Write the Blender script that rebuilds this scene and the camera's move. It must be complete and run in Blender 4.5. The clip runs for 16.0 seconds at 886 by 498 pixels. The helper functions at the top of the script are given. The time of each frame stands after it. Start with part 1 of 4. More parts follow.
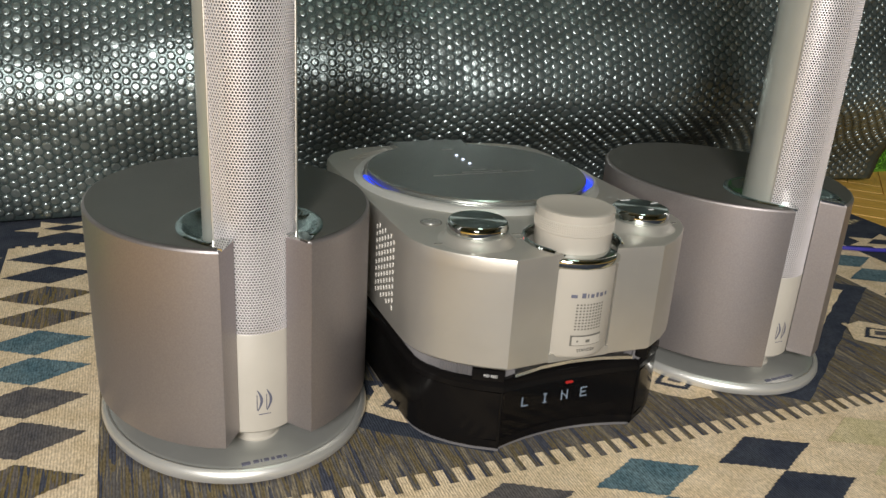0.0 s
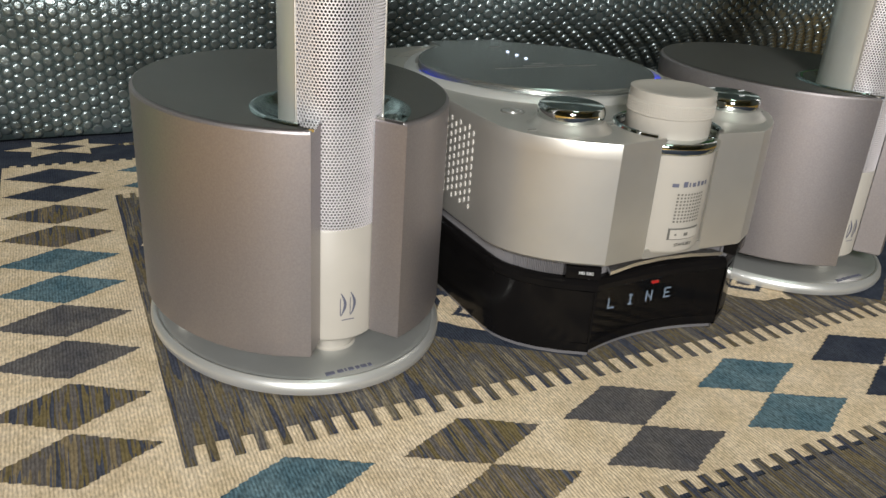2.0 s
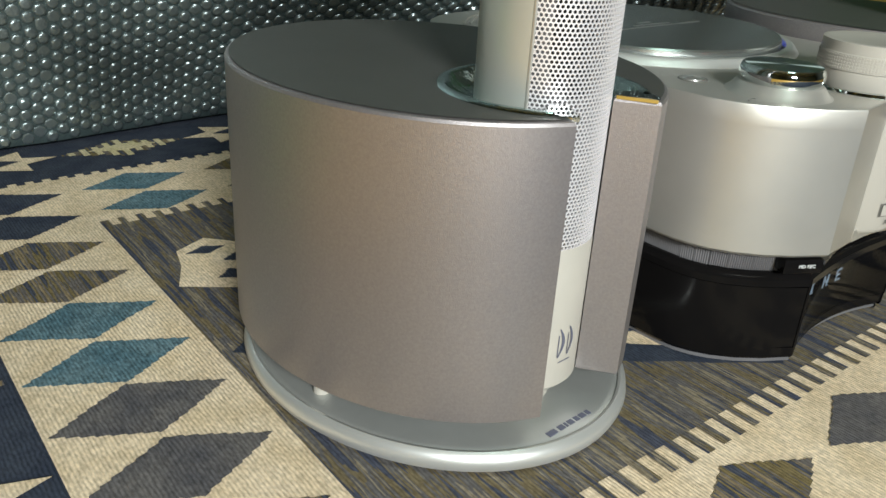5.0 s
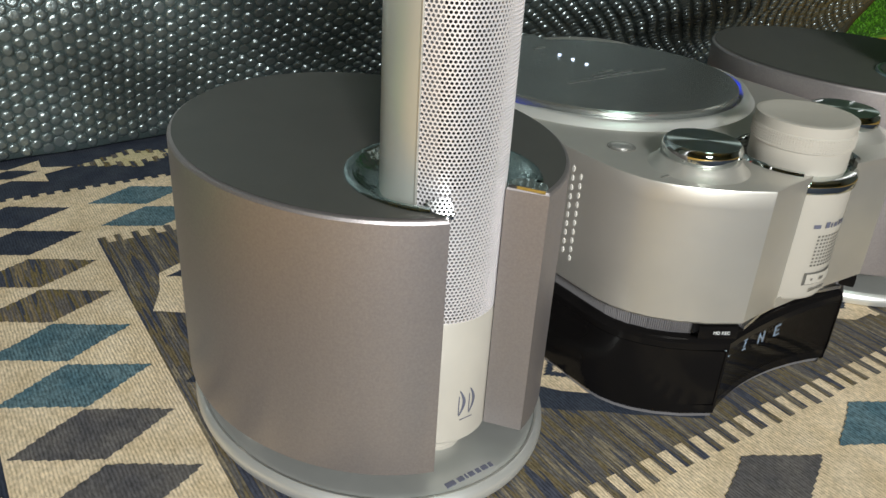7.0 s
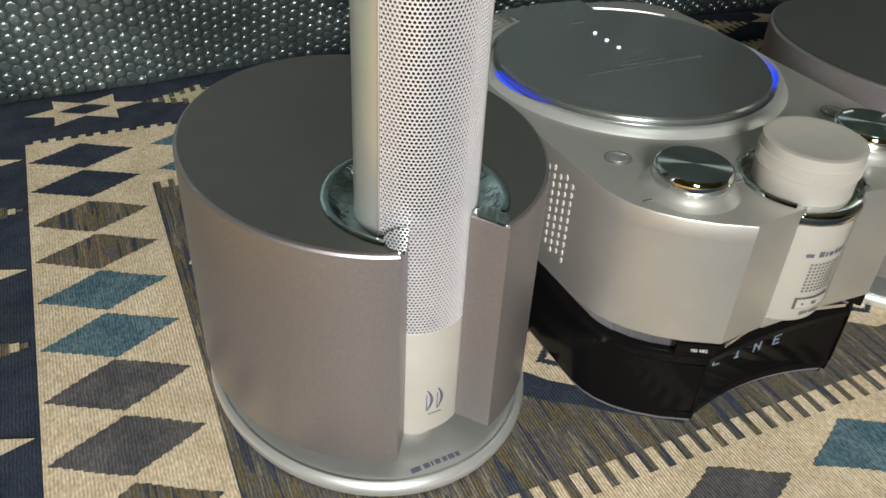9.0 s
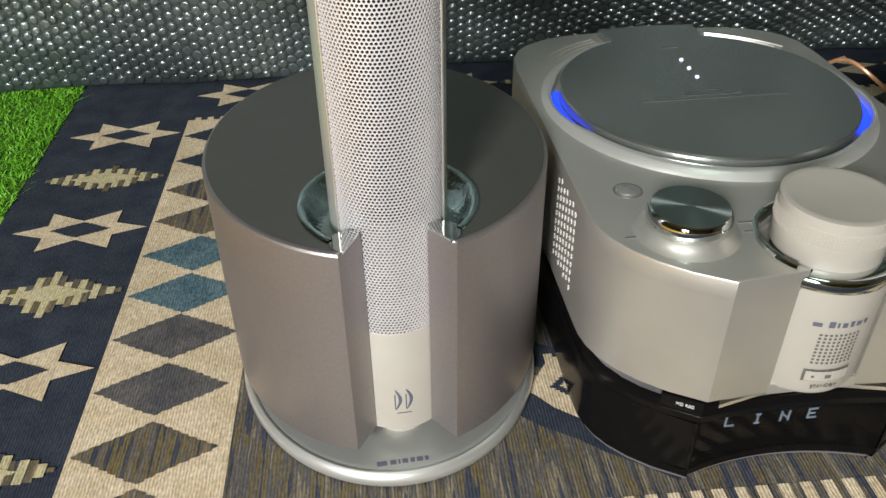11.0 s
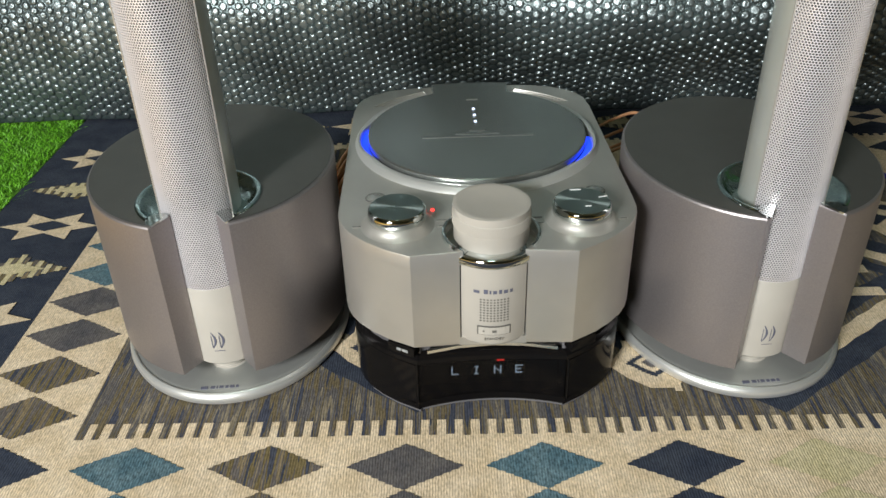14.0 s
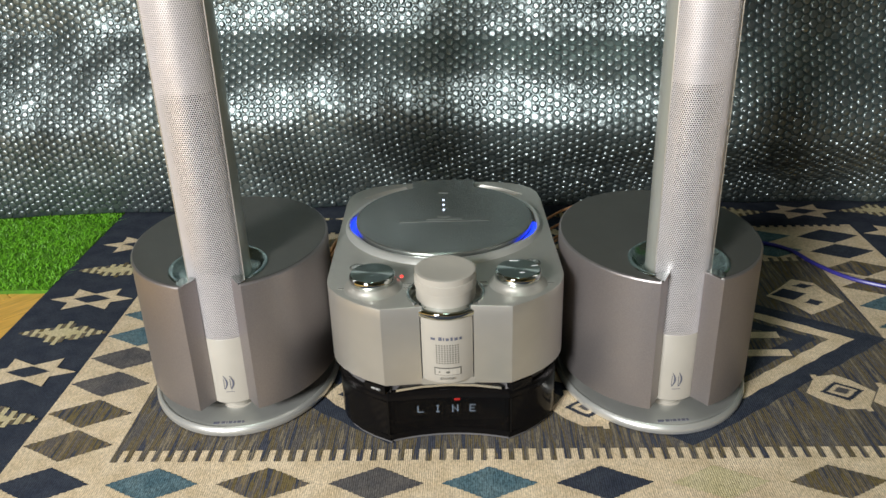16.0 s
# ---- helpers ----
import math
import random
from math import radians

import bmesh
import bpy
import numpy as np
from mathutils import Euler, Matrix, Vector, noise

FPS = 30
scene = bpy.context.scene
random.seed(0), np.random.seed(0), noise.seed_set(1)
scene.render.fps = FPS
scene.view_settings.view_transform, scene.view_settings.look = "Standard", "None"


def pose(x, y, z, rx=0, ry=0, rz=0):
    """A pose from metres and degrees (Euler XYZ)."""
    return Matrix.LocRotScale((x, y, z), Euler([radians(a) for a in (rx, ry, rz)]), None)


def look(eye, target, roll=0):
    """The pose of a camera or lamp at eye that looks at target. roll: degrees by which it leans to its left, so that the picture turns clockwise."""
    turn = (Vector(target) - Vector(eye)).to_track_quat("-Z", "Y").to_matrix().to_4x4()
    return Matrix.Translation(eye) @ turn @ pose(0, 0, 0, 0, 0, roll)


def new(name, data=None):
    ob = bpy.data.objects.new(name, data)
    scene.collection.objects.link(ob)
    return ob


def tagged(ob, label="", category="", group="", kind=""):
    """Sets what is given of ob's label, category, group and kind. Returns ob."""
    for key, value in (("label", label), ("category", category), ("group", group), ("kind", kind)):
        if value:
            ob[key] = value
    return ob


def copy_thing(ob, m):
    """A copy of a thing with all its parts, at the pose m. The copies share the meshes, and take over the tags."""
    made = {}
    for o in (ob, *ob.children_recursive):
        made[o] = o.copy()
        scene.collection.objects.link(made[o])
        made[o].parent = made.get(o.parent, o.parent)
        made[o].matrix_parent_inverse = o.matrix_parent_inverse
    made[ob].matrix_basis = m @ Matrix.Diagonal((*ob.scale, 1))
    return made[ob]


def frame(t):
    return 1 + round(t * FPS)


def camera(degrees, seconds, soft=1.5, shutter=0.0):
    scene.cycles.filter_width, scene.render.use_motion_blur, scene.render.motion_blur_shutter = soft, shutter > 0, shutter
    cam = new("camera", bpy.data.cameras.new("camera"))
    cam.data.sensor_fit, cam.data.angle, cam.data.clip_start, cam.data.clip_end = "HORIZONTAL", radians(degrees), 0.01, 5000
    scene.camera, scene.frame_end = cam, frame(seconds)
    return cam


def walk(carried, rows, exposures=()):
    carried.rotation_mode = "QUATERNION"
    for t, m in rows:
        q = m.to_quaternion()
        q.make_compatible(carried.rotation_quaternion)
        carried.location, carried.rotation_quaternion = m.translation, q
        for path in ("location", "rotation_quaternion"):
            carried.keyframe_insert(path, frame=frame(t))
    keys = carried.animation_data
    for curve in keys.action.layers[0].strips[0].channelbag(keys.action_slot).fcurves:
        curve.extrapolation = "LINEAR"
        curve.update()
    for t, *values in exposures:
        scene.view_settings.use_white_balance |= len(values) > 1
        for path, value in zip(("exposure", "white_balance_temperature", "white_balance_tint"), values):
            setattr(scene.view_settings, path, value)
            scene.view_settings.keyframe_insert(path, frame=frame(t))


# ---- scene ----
cam = camera(57.4, 16.0)
PATH = [
    (0, (0.00416, 0.00205, 0.24903), (0.6067, 1.7774, -0.4475), 3.59),
    (0.5, (-0.00685, 0.00399, 0.23315), (0.6019, 1.7710, -0.4789), 3.87),
    (1, (-0.01249, 0.01169, 0.23443), (0.6116, 1.7538, -0.5241), 3.94),
    (1.5, (-0.03106, 0.02470, 0.22547), (0.6348, 1.7365, -0.5660), 3.95),
    (2, (-0.05170, 0.04401, 0.20795), (0.6672, 1.7266, -0.5994), 4.01),
    (2.5, (-0.07132, 0.09059, 0.18783), (0.7405, 1.7118, -0.6563), 4.05),
    (3, (-0.10430, 0.15915, 0.14838), (0.8656, 1.6834, -0.7095), 4.48),
    (3.2, (-0.12437, 0.17467, 0.12964), (0.9262, 1.6922, -0.6406), 4.14),
    (3.5, (-0.13923, 0.19542, 0.14485), (0.9301, 1.6636, -0.6923), 4.61),
    (4, (-0.15356, 0.19621, 0.17152), (0.9131, 1.6734, -0.6532), 3.24),
    (4.5, (-0.15094, 0.18503, 0.18046), (0.9136, 1.6536, -0.6622), 3.38),
    (5, (-0.14077, 0.18380, 0.18084), (0.9231, 1.6550, -0.6581), 3.39),
    (7.5, (-0.08265, 0.14903, 0.24558), (0.7601, 1.6650, -0.7502), 3.42),
    (8, (-0.06608, 0.14932, 0.26422), (0.7006, 1.6025, -0.8762), 3.95),
    (8.5, (-0.05838, 0.14714, 0.27056), (0.6333, 1.6246, -0.8865), 3.88),
    (9, (-0.05028, 0.14254, 0.27470), (0.5667, 1.6454, -0.8918), 3.21),
    (11.5, (0.07927, 0.10609, 0.28544), (0.0106, 1.7316, -0.8777), -0.87),
    (12, (0.10865, 0.09456, 0.28889), (-0.0069, 1.7197, -0.8711), -0.70),
    (12.5, (0.13039, 0.08811, 0.29463), (0.0177, 1.7144, -0.8640), -0.66),
    (13, (0.15965, 0.06437, 0.30305), (0.0316, 1.7119, -0.8236), -1.14),
    (13.5, (0.18569, 0.03076, 0.32048), (0.0659, 1.6874, -0.7937), -1.20),
    (14, (0.19598, -0.00850, 0.33204), (0.0725, 1.6774, -0.7368), -1.43),
    (14.5, (0.21094, -0.04077, 0.34359), (0.0834, 1.6734, -0.6788), -1.33),
    (15, (0.21961, -0.07350, 0.35072), (0.0803, 1.6761, -0.6082), -1.75),
    (15.5, (0.23271, -0.09558, 0.35814), (0.0755, 1.6816, -0.5457), -1.91),
    (16, (0.23999, -0.11919, 0.36661), (0.0659, 1.6851, -0.4786), -1.80),
]
walk(cam, [(t, look(eye, target, roll)) for t, eye, target, roll in PATH],
     [(0.0, -0.17, 6800, 12), (1.0, -0.17, 6550, 11), (2.0, -0.17, 6500, 11), (3.2, 0.06, 6450, 11), (4.0, 0.08, 6200, 4), (5.0, 0.06, 6200, 4), (8.0, -0.12, 6400, 9), (9.0, -0.08, 6400, 9), (11.5, 0.02, 6450, 10), (14.0, 0.02, 6350, 9), (16.0, 0.02, 6450, 10)])

from mathutils.geometry import tessellate_polygon

# ---- world and lights ----
world = bpy.data.worlds.new("room_air")
scene.world = world
world.use_nodes = True
world.node_tree.nodes["Background"].inputs["Color"].default_value = (0.75, 0.85, 0.78, 1)
world.node_tree.nodes["Background"].inputs["Strength"].default_value = 0.02
scene.view_settings.exposure = 0.0


def area_lamp(name, eye, target, size, watts, color):
    data = bpy.data.lights.new(name, "AREA")
    data.shape, data.size, data.energy, data.color = "DISK", size, watts, color
    ob = new(name, data)
    ob.matrix_world = look(eye, target)
    return ob


# Added key light from the front left; no visible lamp stands for it.
area_lamp("added_key_light", (-0.50, -1.14, 0.82), (0.12, 0.45, 0.05), 0.42, 49, (0.985, 0.985, 0.965))
# Weak fill added overhead, greenish to tint the upward faces.
area_lamp("overhead_fill_light", (0.2, -0.3, 2.3), (0.2, 0.4, 0.0), 0.5, 3.2, (0.74, 1.0, 0.87))


# ---- materials ----
def material(name, color, rough=0.5, metal=0.0, vary=0.12, scale=40.0, bump=0.0, bump_scale=400.0, coat=0.0, stretch=(1, 1, 1), spec=0.5):
    m = bpy.data.materials.new(name)
    m.use_nodes = True
    nt = m.node_tree
    n, l = nt.nodes, nt.links
    p = n["Principled BSDF"]
    p.inputs["Metallic"].default_value = metal
    p.inputs["Roughness"].default_value = rough
    p.inputs["Coat Weight"].default_value = coat
    p.inputs["Specular IOR Level"].default_value = spec
    tc = n.new("ShaderNodeTexCoord")
    mp = n.new("ShaderNodeMapping")
    mp.inputs["Scale"].default_value = stretch
    l.new(tc.outputs["Object"], mp.inputs["Vector"])
    big = n.new("ShaderNodeTexNoise")
    big.inputs["Scale"].default_value = scale
    big.inputs["Detail"].default_value = 6
    l.new(mp.outputs["Vector"], big.inputs["Vector"])
    ramp = n.new("ShaderNodeValToRGB")
    lo = [max(0, c * (1 - vary)) for c in color]
    hi = [min(1, c * (1 + vary)) for c in color]
    ramp.color_ramp.elements[0].position, ramp.color_ramp.elements[0].color = 0.3, (*lo, 1)
    ramp.color_ramp.elements[1].position, ramp.color_ramp.elements[1].color = 0.7, (*hi, 1)
    l.new(big.outputs["Fac"], ramp.inputs["Fac"])
    l.new(ramp.outputs["Color"], p.inputs["Base Color"])
    if bump:
        fine = n.new("ShaderNodeTexNoise")
        fine.inputs["Scale"].default_value = bump_scale
        fine.inputs["Detail"].default_value = 3
        l.new(mp.outputs["Vector"], fine.inputs["Vector"])
        b = n.new("ShaderNodeBump")
        b.inputs["Strength"].default_value = bump
        b.inputs["Distance"].default_value = 0.0006
        l.new(fine.outputs["Fac"], b.inputs["Height"])
        l.new(b.outputs["Normal"], p.inputs["Normal"])
        wear = n.new("ShaderNodeMapRange")
        wear.inputs["To Min"].default_value = max(0, rough - 0.06)
        wear.inputs["To Max"].default_value = min(1, rough + 0.06)
        l.new(fine.outputs["Fac"], wear.inputs["Value"])
        l.new(wear.outputs["Result"], p.inputs["Roughness"])
    return m


def glow(name, color, strength):
    m = bpy.data.materials.new(name)
    m.use_nodes = True
    p = m.node_tree.nodes["Principled BSDF"]
    p.inputs["Base Color"].default_value = (*color, 1)
    p.inputs["Emission Color"].default_value = (*color, 1)
    p.inputs["Emission Strength"].default_value = strength
    return m


def woven(name, colors, bands=0.0, vary=0.25):
    """Flat-woven wool: fine ribs across, flecks, and stripes along the warp where bands is given."""
    m = bpy.data.materials.new(name)
    m.use_nodes = True
    n, l = m.node_tree.nodes, m.node_tree.links
    p = n["Principled BSDF"]
    p.inputs["Roughness"].default_value = 0.95
    p.inputs["Specular IOR Level"].default_value = 0.1
    tc = n.new("ShaderNodeTexCoord")
    ramp = n.new("ShaderNodeValToRGB")
    while len(ramp.color_ramp.elements) < len(colors):
        ramp.color_ramp.elements.new(0.5)
    for i, c in enumerate(colors):
        e = ramp.color_ramp.elements[i]
        e.position = 0.34 + 0.32 * i / max(1, len(colors) - 1)
        e.color = (*c, 1)
    if bands:
        ramp.color_ramp.interpolation = "CONSTANT"
    pick = n.new("ShaderNodeTexNoise")
    mp = n.new("ShaderNodeMapping")
    mp.inputs["Scale"].default_value = (bands, bands * 0.055, 1) if bands else (60, 60, 60)
    l.new(tc.outputs["Object"], mp.inputs["Vector"])
    pick.inputs["Scale"].default_value = 1.0
    pick.inputs["Detail"].default_value = 2
    l.new(mp.outputs["Vector"], pick.inputs["Vector"])
    l.new(pick.outputs["Fac"], ramp.inputs["Fac"])
    fleck = n.new("ShaderNodeTexNoise")
    mf = n.new("ShaderNodeMapping")
    mf.inputs["Scale"].default_value = (900, 420, 900)
    l.new(tc.outputs["Object"], mf.inputs["Vector"])
    fleck.inputs["Scale"].default_value = 1.0
    l.new(mf.outputs["Vector"], fleck.inputs["Vector"])
    fr = n.new("ShaderNodeMapRange")
    fr.inputs["From Min"].default_value, fr.inputs["From Max"].default_value = 0.3, 0.7
    fr.inputs["To Min"].default_value, fr.inputs["To Max"].default_value = 1 - vary, 1 + vary
    l.new(fleck.outputs["Fac"], fr.inputs["Value"])
    stain = n.new("ShaderNodeTexNoise")
    stain.inputs["Scale"].default_value = 14
    l.new(tc.outputs["Object"], stain.inputs["Vector"])
    sr = n.new("ShaderNodeMapRange")
    sr.inputs["To Min"].default_value, sr.inputs["To Max"].default_value = 0.8, 1.2
    l.new(stain.outputs["Fac"], sr.inputs["Value"])
    mul = n.new("ShaderNodeMath")
    mul.operation = "MULTIPLY"
    l.new(fr.outputs["Result"], mul.inputs[0])
    l.new(sr.outputs["Result"], mul.inputs[1])
    mix = n.new("ShaderNodeVectorMath")
    mix.operation = "SCALE"
    l.new(ramp.outputs["Color"], mix.inputs[0])
    l.new(mul.outputs["Value"], mix.inputs["Scale"])
    l.new(mix.outputs["Vector"], p.inputs["Base Color"])
    rib = n.new("ShaderNodeTexWave")
    rib.bands_direction = "X"
    rib.inputs["Scale"].default_value = 210
    rib.inputs["Distortion"].default_value = 2.5
    l.new(tc.outputs["Object"], rib.inputs["Vector"])
    add = n.new("ShaderNodeMath")
    l.new(rib.outputs["Fac"], add.inputs[0])
    l.new(fleck.outputs["Fac"], add.inputs[1])
    b = n.new("ShaderNodeBump")
    b.inputs["Strength"].default_value = 0.4
    b.inputs["Distance"].default_value = 0.0006
    l.new(add.outputs["Value"], b.inputs["Height"])
    l.new(b.outputs["Normal"], p.inputs["Normal"])
    return m


DRUM = material("brown_grey_metallic_paint", (0.395, 0.362, 0.362), 0.43, 0.84, 0.07, 1100, 0.14, 2500)
DRUM_TOP = material("charcoal_metallic_paint", (0.128, 0.127, 0.115), 0.44, 0.6, 0.05, 50, 0.12, 2500)
SILVER = material("champagne_silver_paint", (0.62, 0.60, 0.552), 0.41, 0.78, 0.03, 50, 0.08, 2600)
LID = material("brushed_grey_lid", (0.41, 0.43, 0.415), 0.23, 0.9, 0.03, 30)
# Base disc tone, darkened for the shade under the drum.
BASE = material("shaded_satin_aluminium", (0.44, 0.45, 0.43), 0.36, 0.6, 0.05, 60, 0.08, 2500)
CHROME = material("chrome", (0.84, 0.85, 0.85), 0.20, 1.0, 0.02, 20)
MIRROR = material("polished_chrome", (0.66, 0.70, 0.69), 0.05, 1.0, 0.02, 20)
# Rim tone, lightened to paint in the light its edge catches.
RIM = material("lit_satin_rim", (0.74, 0.74, 0.71), 0.36, 0.7, 0.03, 50)
GLASSY = material("pale_glossy_dish", (0.50, 0.60, 0.60), 0.08, 1.0, 0.2, 60, 1.0, 220)
CREAM = material("cream_plastic", (0.43, 0.402, 0.352), 0.42, 0.0, 0.03, 60, 0.05, 1500)
GRILLE = material("perforated_white_steel", (0.85, 0.815, 0.83), 0.38, 0.45, 0.03, 80)
LINER = material("pale_grey_liner", (0.44, 0.42, 0.43), 0.6, 0.1, 0.05, 80)
SHELL = material("pale_silver_shell", (0.62, 0.63, 0.58), 0.34, 0.6, 0.04, 40, 0.05, 2000)
CORE_DARK = material("dark_driver_cloth", (0.012, 0.012, 0.013), 0.8, 0.0, 0.2, 90)
CORE_LIGHT = material("grey_inner_tube", (0.20, 0.195, 0.20), 0.6, 0.2, 0.06, 90)
BLACK = material("smoked_black_plastic", (0.006, 0.0055, 0.0055), 0.15, 0.0, 0.1, 60, spec=0.11)
PRINT = material("dark_print", (0.11, 0.115, 0.16), 0.5, 0.0, 0.05, 90)
PRINT_GREY = material("grey_print_and_hole_shade", (0.13, 0.125, 0.11), 0.5, 0.0, 0.05, 90)
WHITE_LED = glow("white_display_glow", (0.70, 0.85, 1.0), 1.3)
RED_LED = glow("red_lamp_glow", (1.0, 0.05, 0.04), 2.4)
BLUE_LED = glow("blue_ring_glow", (0.012, 0.05, 1.0), 1.5)
PALE_LED = glow("pale_blue_dot_glow", (0.7, 0.78, 1.0), 1.2)
COPPER = material("copper_wire", (0.72, 0.36, 0.18), 0.3, 0.9, 0.15, 300)
CLEAR_WIRE = material("amber_wire_jacket", (0.55, 0.28, 0.14), 0.3, 0.2, 0.2, 200)
BLUE_WIRE = material("blue_cable_jacket", (0.045, 0.04, 0.30), 0.35, 0.0, 0.1, 200)
# Darker than the bubbles: shade in the gaps is put into this colour.
FILM = material("shaded_bubble_film", (0.068, 0.092, 0.092), 0.30, 0.5, 0.4, 9, 0.8, 420)
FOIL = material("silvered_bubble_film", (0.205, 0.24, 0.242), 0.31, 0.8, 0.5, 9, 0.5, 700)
CREAM_WOOL = woven("cream_wool", [(0.63, 0.50, 0.33), (0.72, 0.59, 0.42)])
PALE_WOOL = woven("pale_wool", [(0.54, 0.47, 0.27), (0.60, 0.52, 0.33)])
NAVY_WOOL = woven("navy_wool", [(0.032, 0.039, 0.058), (0.048, 0.056, 0.075)])
TEAL_WOOL = woven("teal_wool", [(0.075, 0.135, 0.165), (0.12, 0.185, 0.21)], vary=0.45)
GREY_WOOL = woven("charcoal_wool", [(0.085, 0.082, 0.088), (0.13, 0.12, 0.115)], vary=0.3)
STRIPE_WOOL = woven("striped_wool", [(0.06, 0.065, 0.085), (0.16, 0.125, 0.06), (0.13, 0.115, 0.105), (0.22, 0.17, 0.10), (0.075, 0.085, 0.115)], 260)
FIELD_WOOL = woven("striped_field_wool", [(0.06, 0.065, 0.088), (0.15, 0.12, 0.07), (0.115, 0.107, 0.103), (0.22, 0.185, 0.13), (0.07, 0.073, 0.09)], 260)
WOOD = material("honey_parquet_wood", (0.74, 0.43, 0.09), 0.4, 0.0, 0.2, 30, 0.2, 200, stretch=(1, 8, 1))
WOOD_GAP = material("parquet_joint", (0.20, 0.10, 0.03), 0.8, 0.0, 0.2, 40)
TURF_BASE = material("turf_backing", (0.08, 0.22, 0.012), 0.9, 0.0, 0.3, 90)
TURF = material("plastic_grass", (0.15, 0.42, 0.02), 0.5, 0.0, 0.4, 120)
GREEN_PAINT = material("green_post_paint", (0.05, 0.22, 0.04), 0.5, 0.0, 0.15, 20, 0.1, 200)
GREY_PAINT = material("grey_post_paint", (0.10, 0.11, 0.10), 0.5, 0.0, 0.15, 20, 0.1, 200)
GREEN_CLOTH = material("dull_green_cloth", (0.06, 0.16, 0.06), 0.9, 0.0, 0.3, 12, 0.4, 300)
PLASTER = material("room_plaster", (0.17, 0.19, 0.17), 0.9, 0.0, 0.08, 3, 0.2, 60)
CEILING = material("ceiling_paint", (0.30, 0.32, 0.29), 0.9, 0.0, 0.05, 3, 0.2, 60)


# ---- mesh helpers ----
def mesh_object(name, verts, faces, mat, parent=None, smooth=False, label="", angle=35):
    me = bpy.data.meshes.new(name)
    me.from_pydata(verts, [], faces)
    return finish(name, me, mat, parent, smooth, label, angle)


def finish(name, me, mat, parent=None, smooth=False, label="", angle=35):
    me.materials.append(mat)
    if smooth:
        me.polygons.foreach_set("use_smooth", [True] * len(me.polygons))
        me.set_sharp_from_angle(angle=radians(angle))
    ob = new(name, me)
    ob.parent = parent
    if label:
        ob["label"] = label
    return ob


def part(name, bm, mat, parent=None, label="", smooth=True, angle=35):
    me = bpy.data.meshes.new(name)
    bmesh.ops.recalc_face_normals(bm, faces=bm.faces)
    bm.to_mesh(me)
    bm.free()
    return finish(name, me, mat, parent, smooth, label, angle)


def lathe(profile, n=64, cx=0.0, cy=0.0, a0=0.0, a1=360.0):
    """Turns a profile of (radius, z) about an upright axis at (cx, cy)."""
    bm = bmesh.new()
    full = abs(a1 - a0) >= 359.9
    steps = n if full else n + 1
    rings = []
    for r, z in profile:
        if r < 1e-6:
            rings.append([bm.verts.new((cx, cy, z))] * steps)
            continue
        ring = []
        for i in range(steps):
            a = radians(a0 + (a1 - a0) * i / n)
            ring.append(bm.verts.new((cx + r * math.cos(a), cy + r * math.sin(a), z)))
        rings.append(ring)
    for p, q in zip(rings, rings[1:]):
        for i in range(n):
            j = (i + 1) % steps
            vs = []
            for v in (p[i], p[j], q[j], q[i]):
                if v not in vs:
                    vs.append(v)
            if len(vs) > 2:
                bm.faces.new(vs)
    return bm


def prism(outline, layers, firm=()):
    """Stacks an outline at heights: layers of (inset, z). Inset moves each point inwards along its corner's normal, but for the firm ones."""
    bm = bmesh.new()
    n = len(outline)
    normals = []
    for i in range(n):
        a, b, c = (Vector(outline[(i + k) % n]) for k in (-1, 0, 1))
        e, f = (b - a).normalized(), (c - b).normalized()
        d = Vector((-(e.y + f.y), e.x + f.x)).normalized()
        normals.append(d * 0 if i in firm else d / max(0.5, d.dot(Vector((-e.y, e.x)))))
    rings = [[bm.verts.new((*(Vector(p) + normals[i] * inset), z)) for i, p in enumerate(outline)] for inset, z in layers]
    for p, q in zip(rings, rings[1:]):
        for i in range(n):
            bm.faces.new((p[i], p[(i + 1) % n], q[(i + 1) % n], q[i]))
    for ring in (rings[0], rings[-1]):
        for tri in tessellate_polygon([[v.co.to_2d().to_3d() for v in ring]]):
            bm.faces.new([ring[i] for i in tri])
    return bm


def box(x0, y0, z0, x1, y1, z1, bevel=0.0):
    bm = bmesh.new()
    bmesh.ops.create_cube(bm, size=1)
    bmesh.ops.scale(bm, vec=(x1 - x0, y1 - y0, z1 - z0), verts=bm.verts)
    bmesh.ops.translate(bm, vec=((x0 + x1) / 2, (y0 + y1) / 2, (z0 + z1) / 2), verts=bm.verts)
    if bevel:
        bmesh.ops.bevel(bm, geom=bm.edges[:], offset=bevel, segments=2, affect="EDGES", profile=0.7)
    return bm


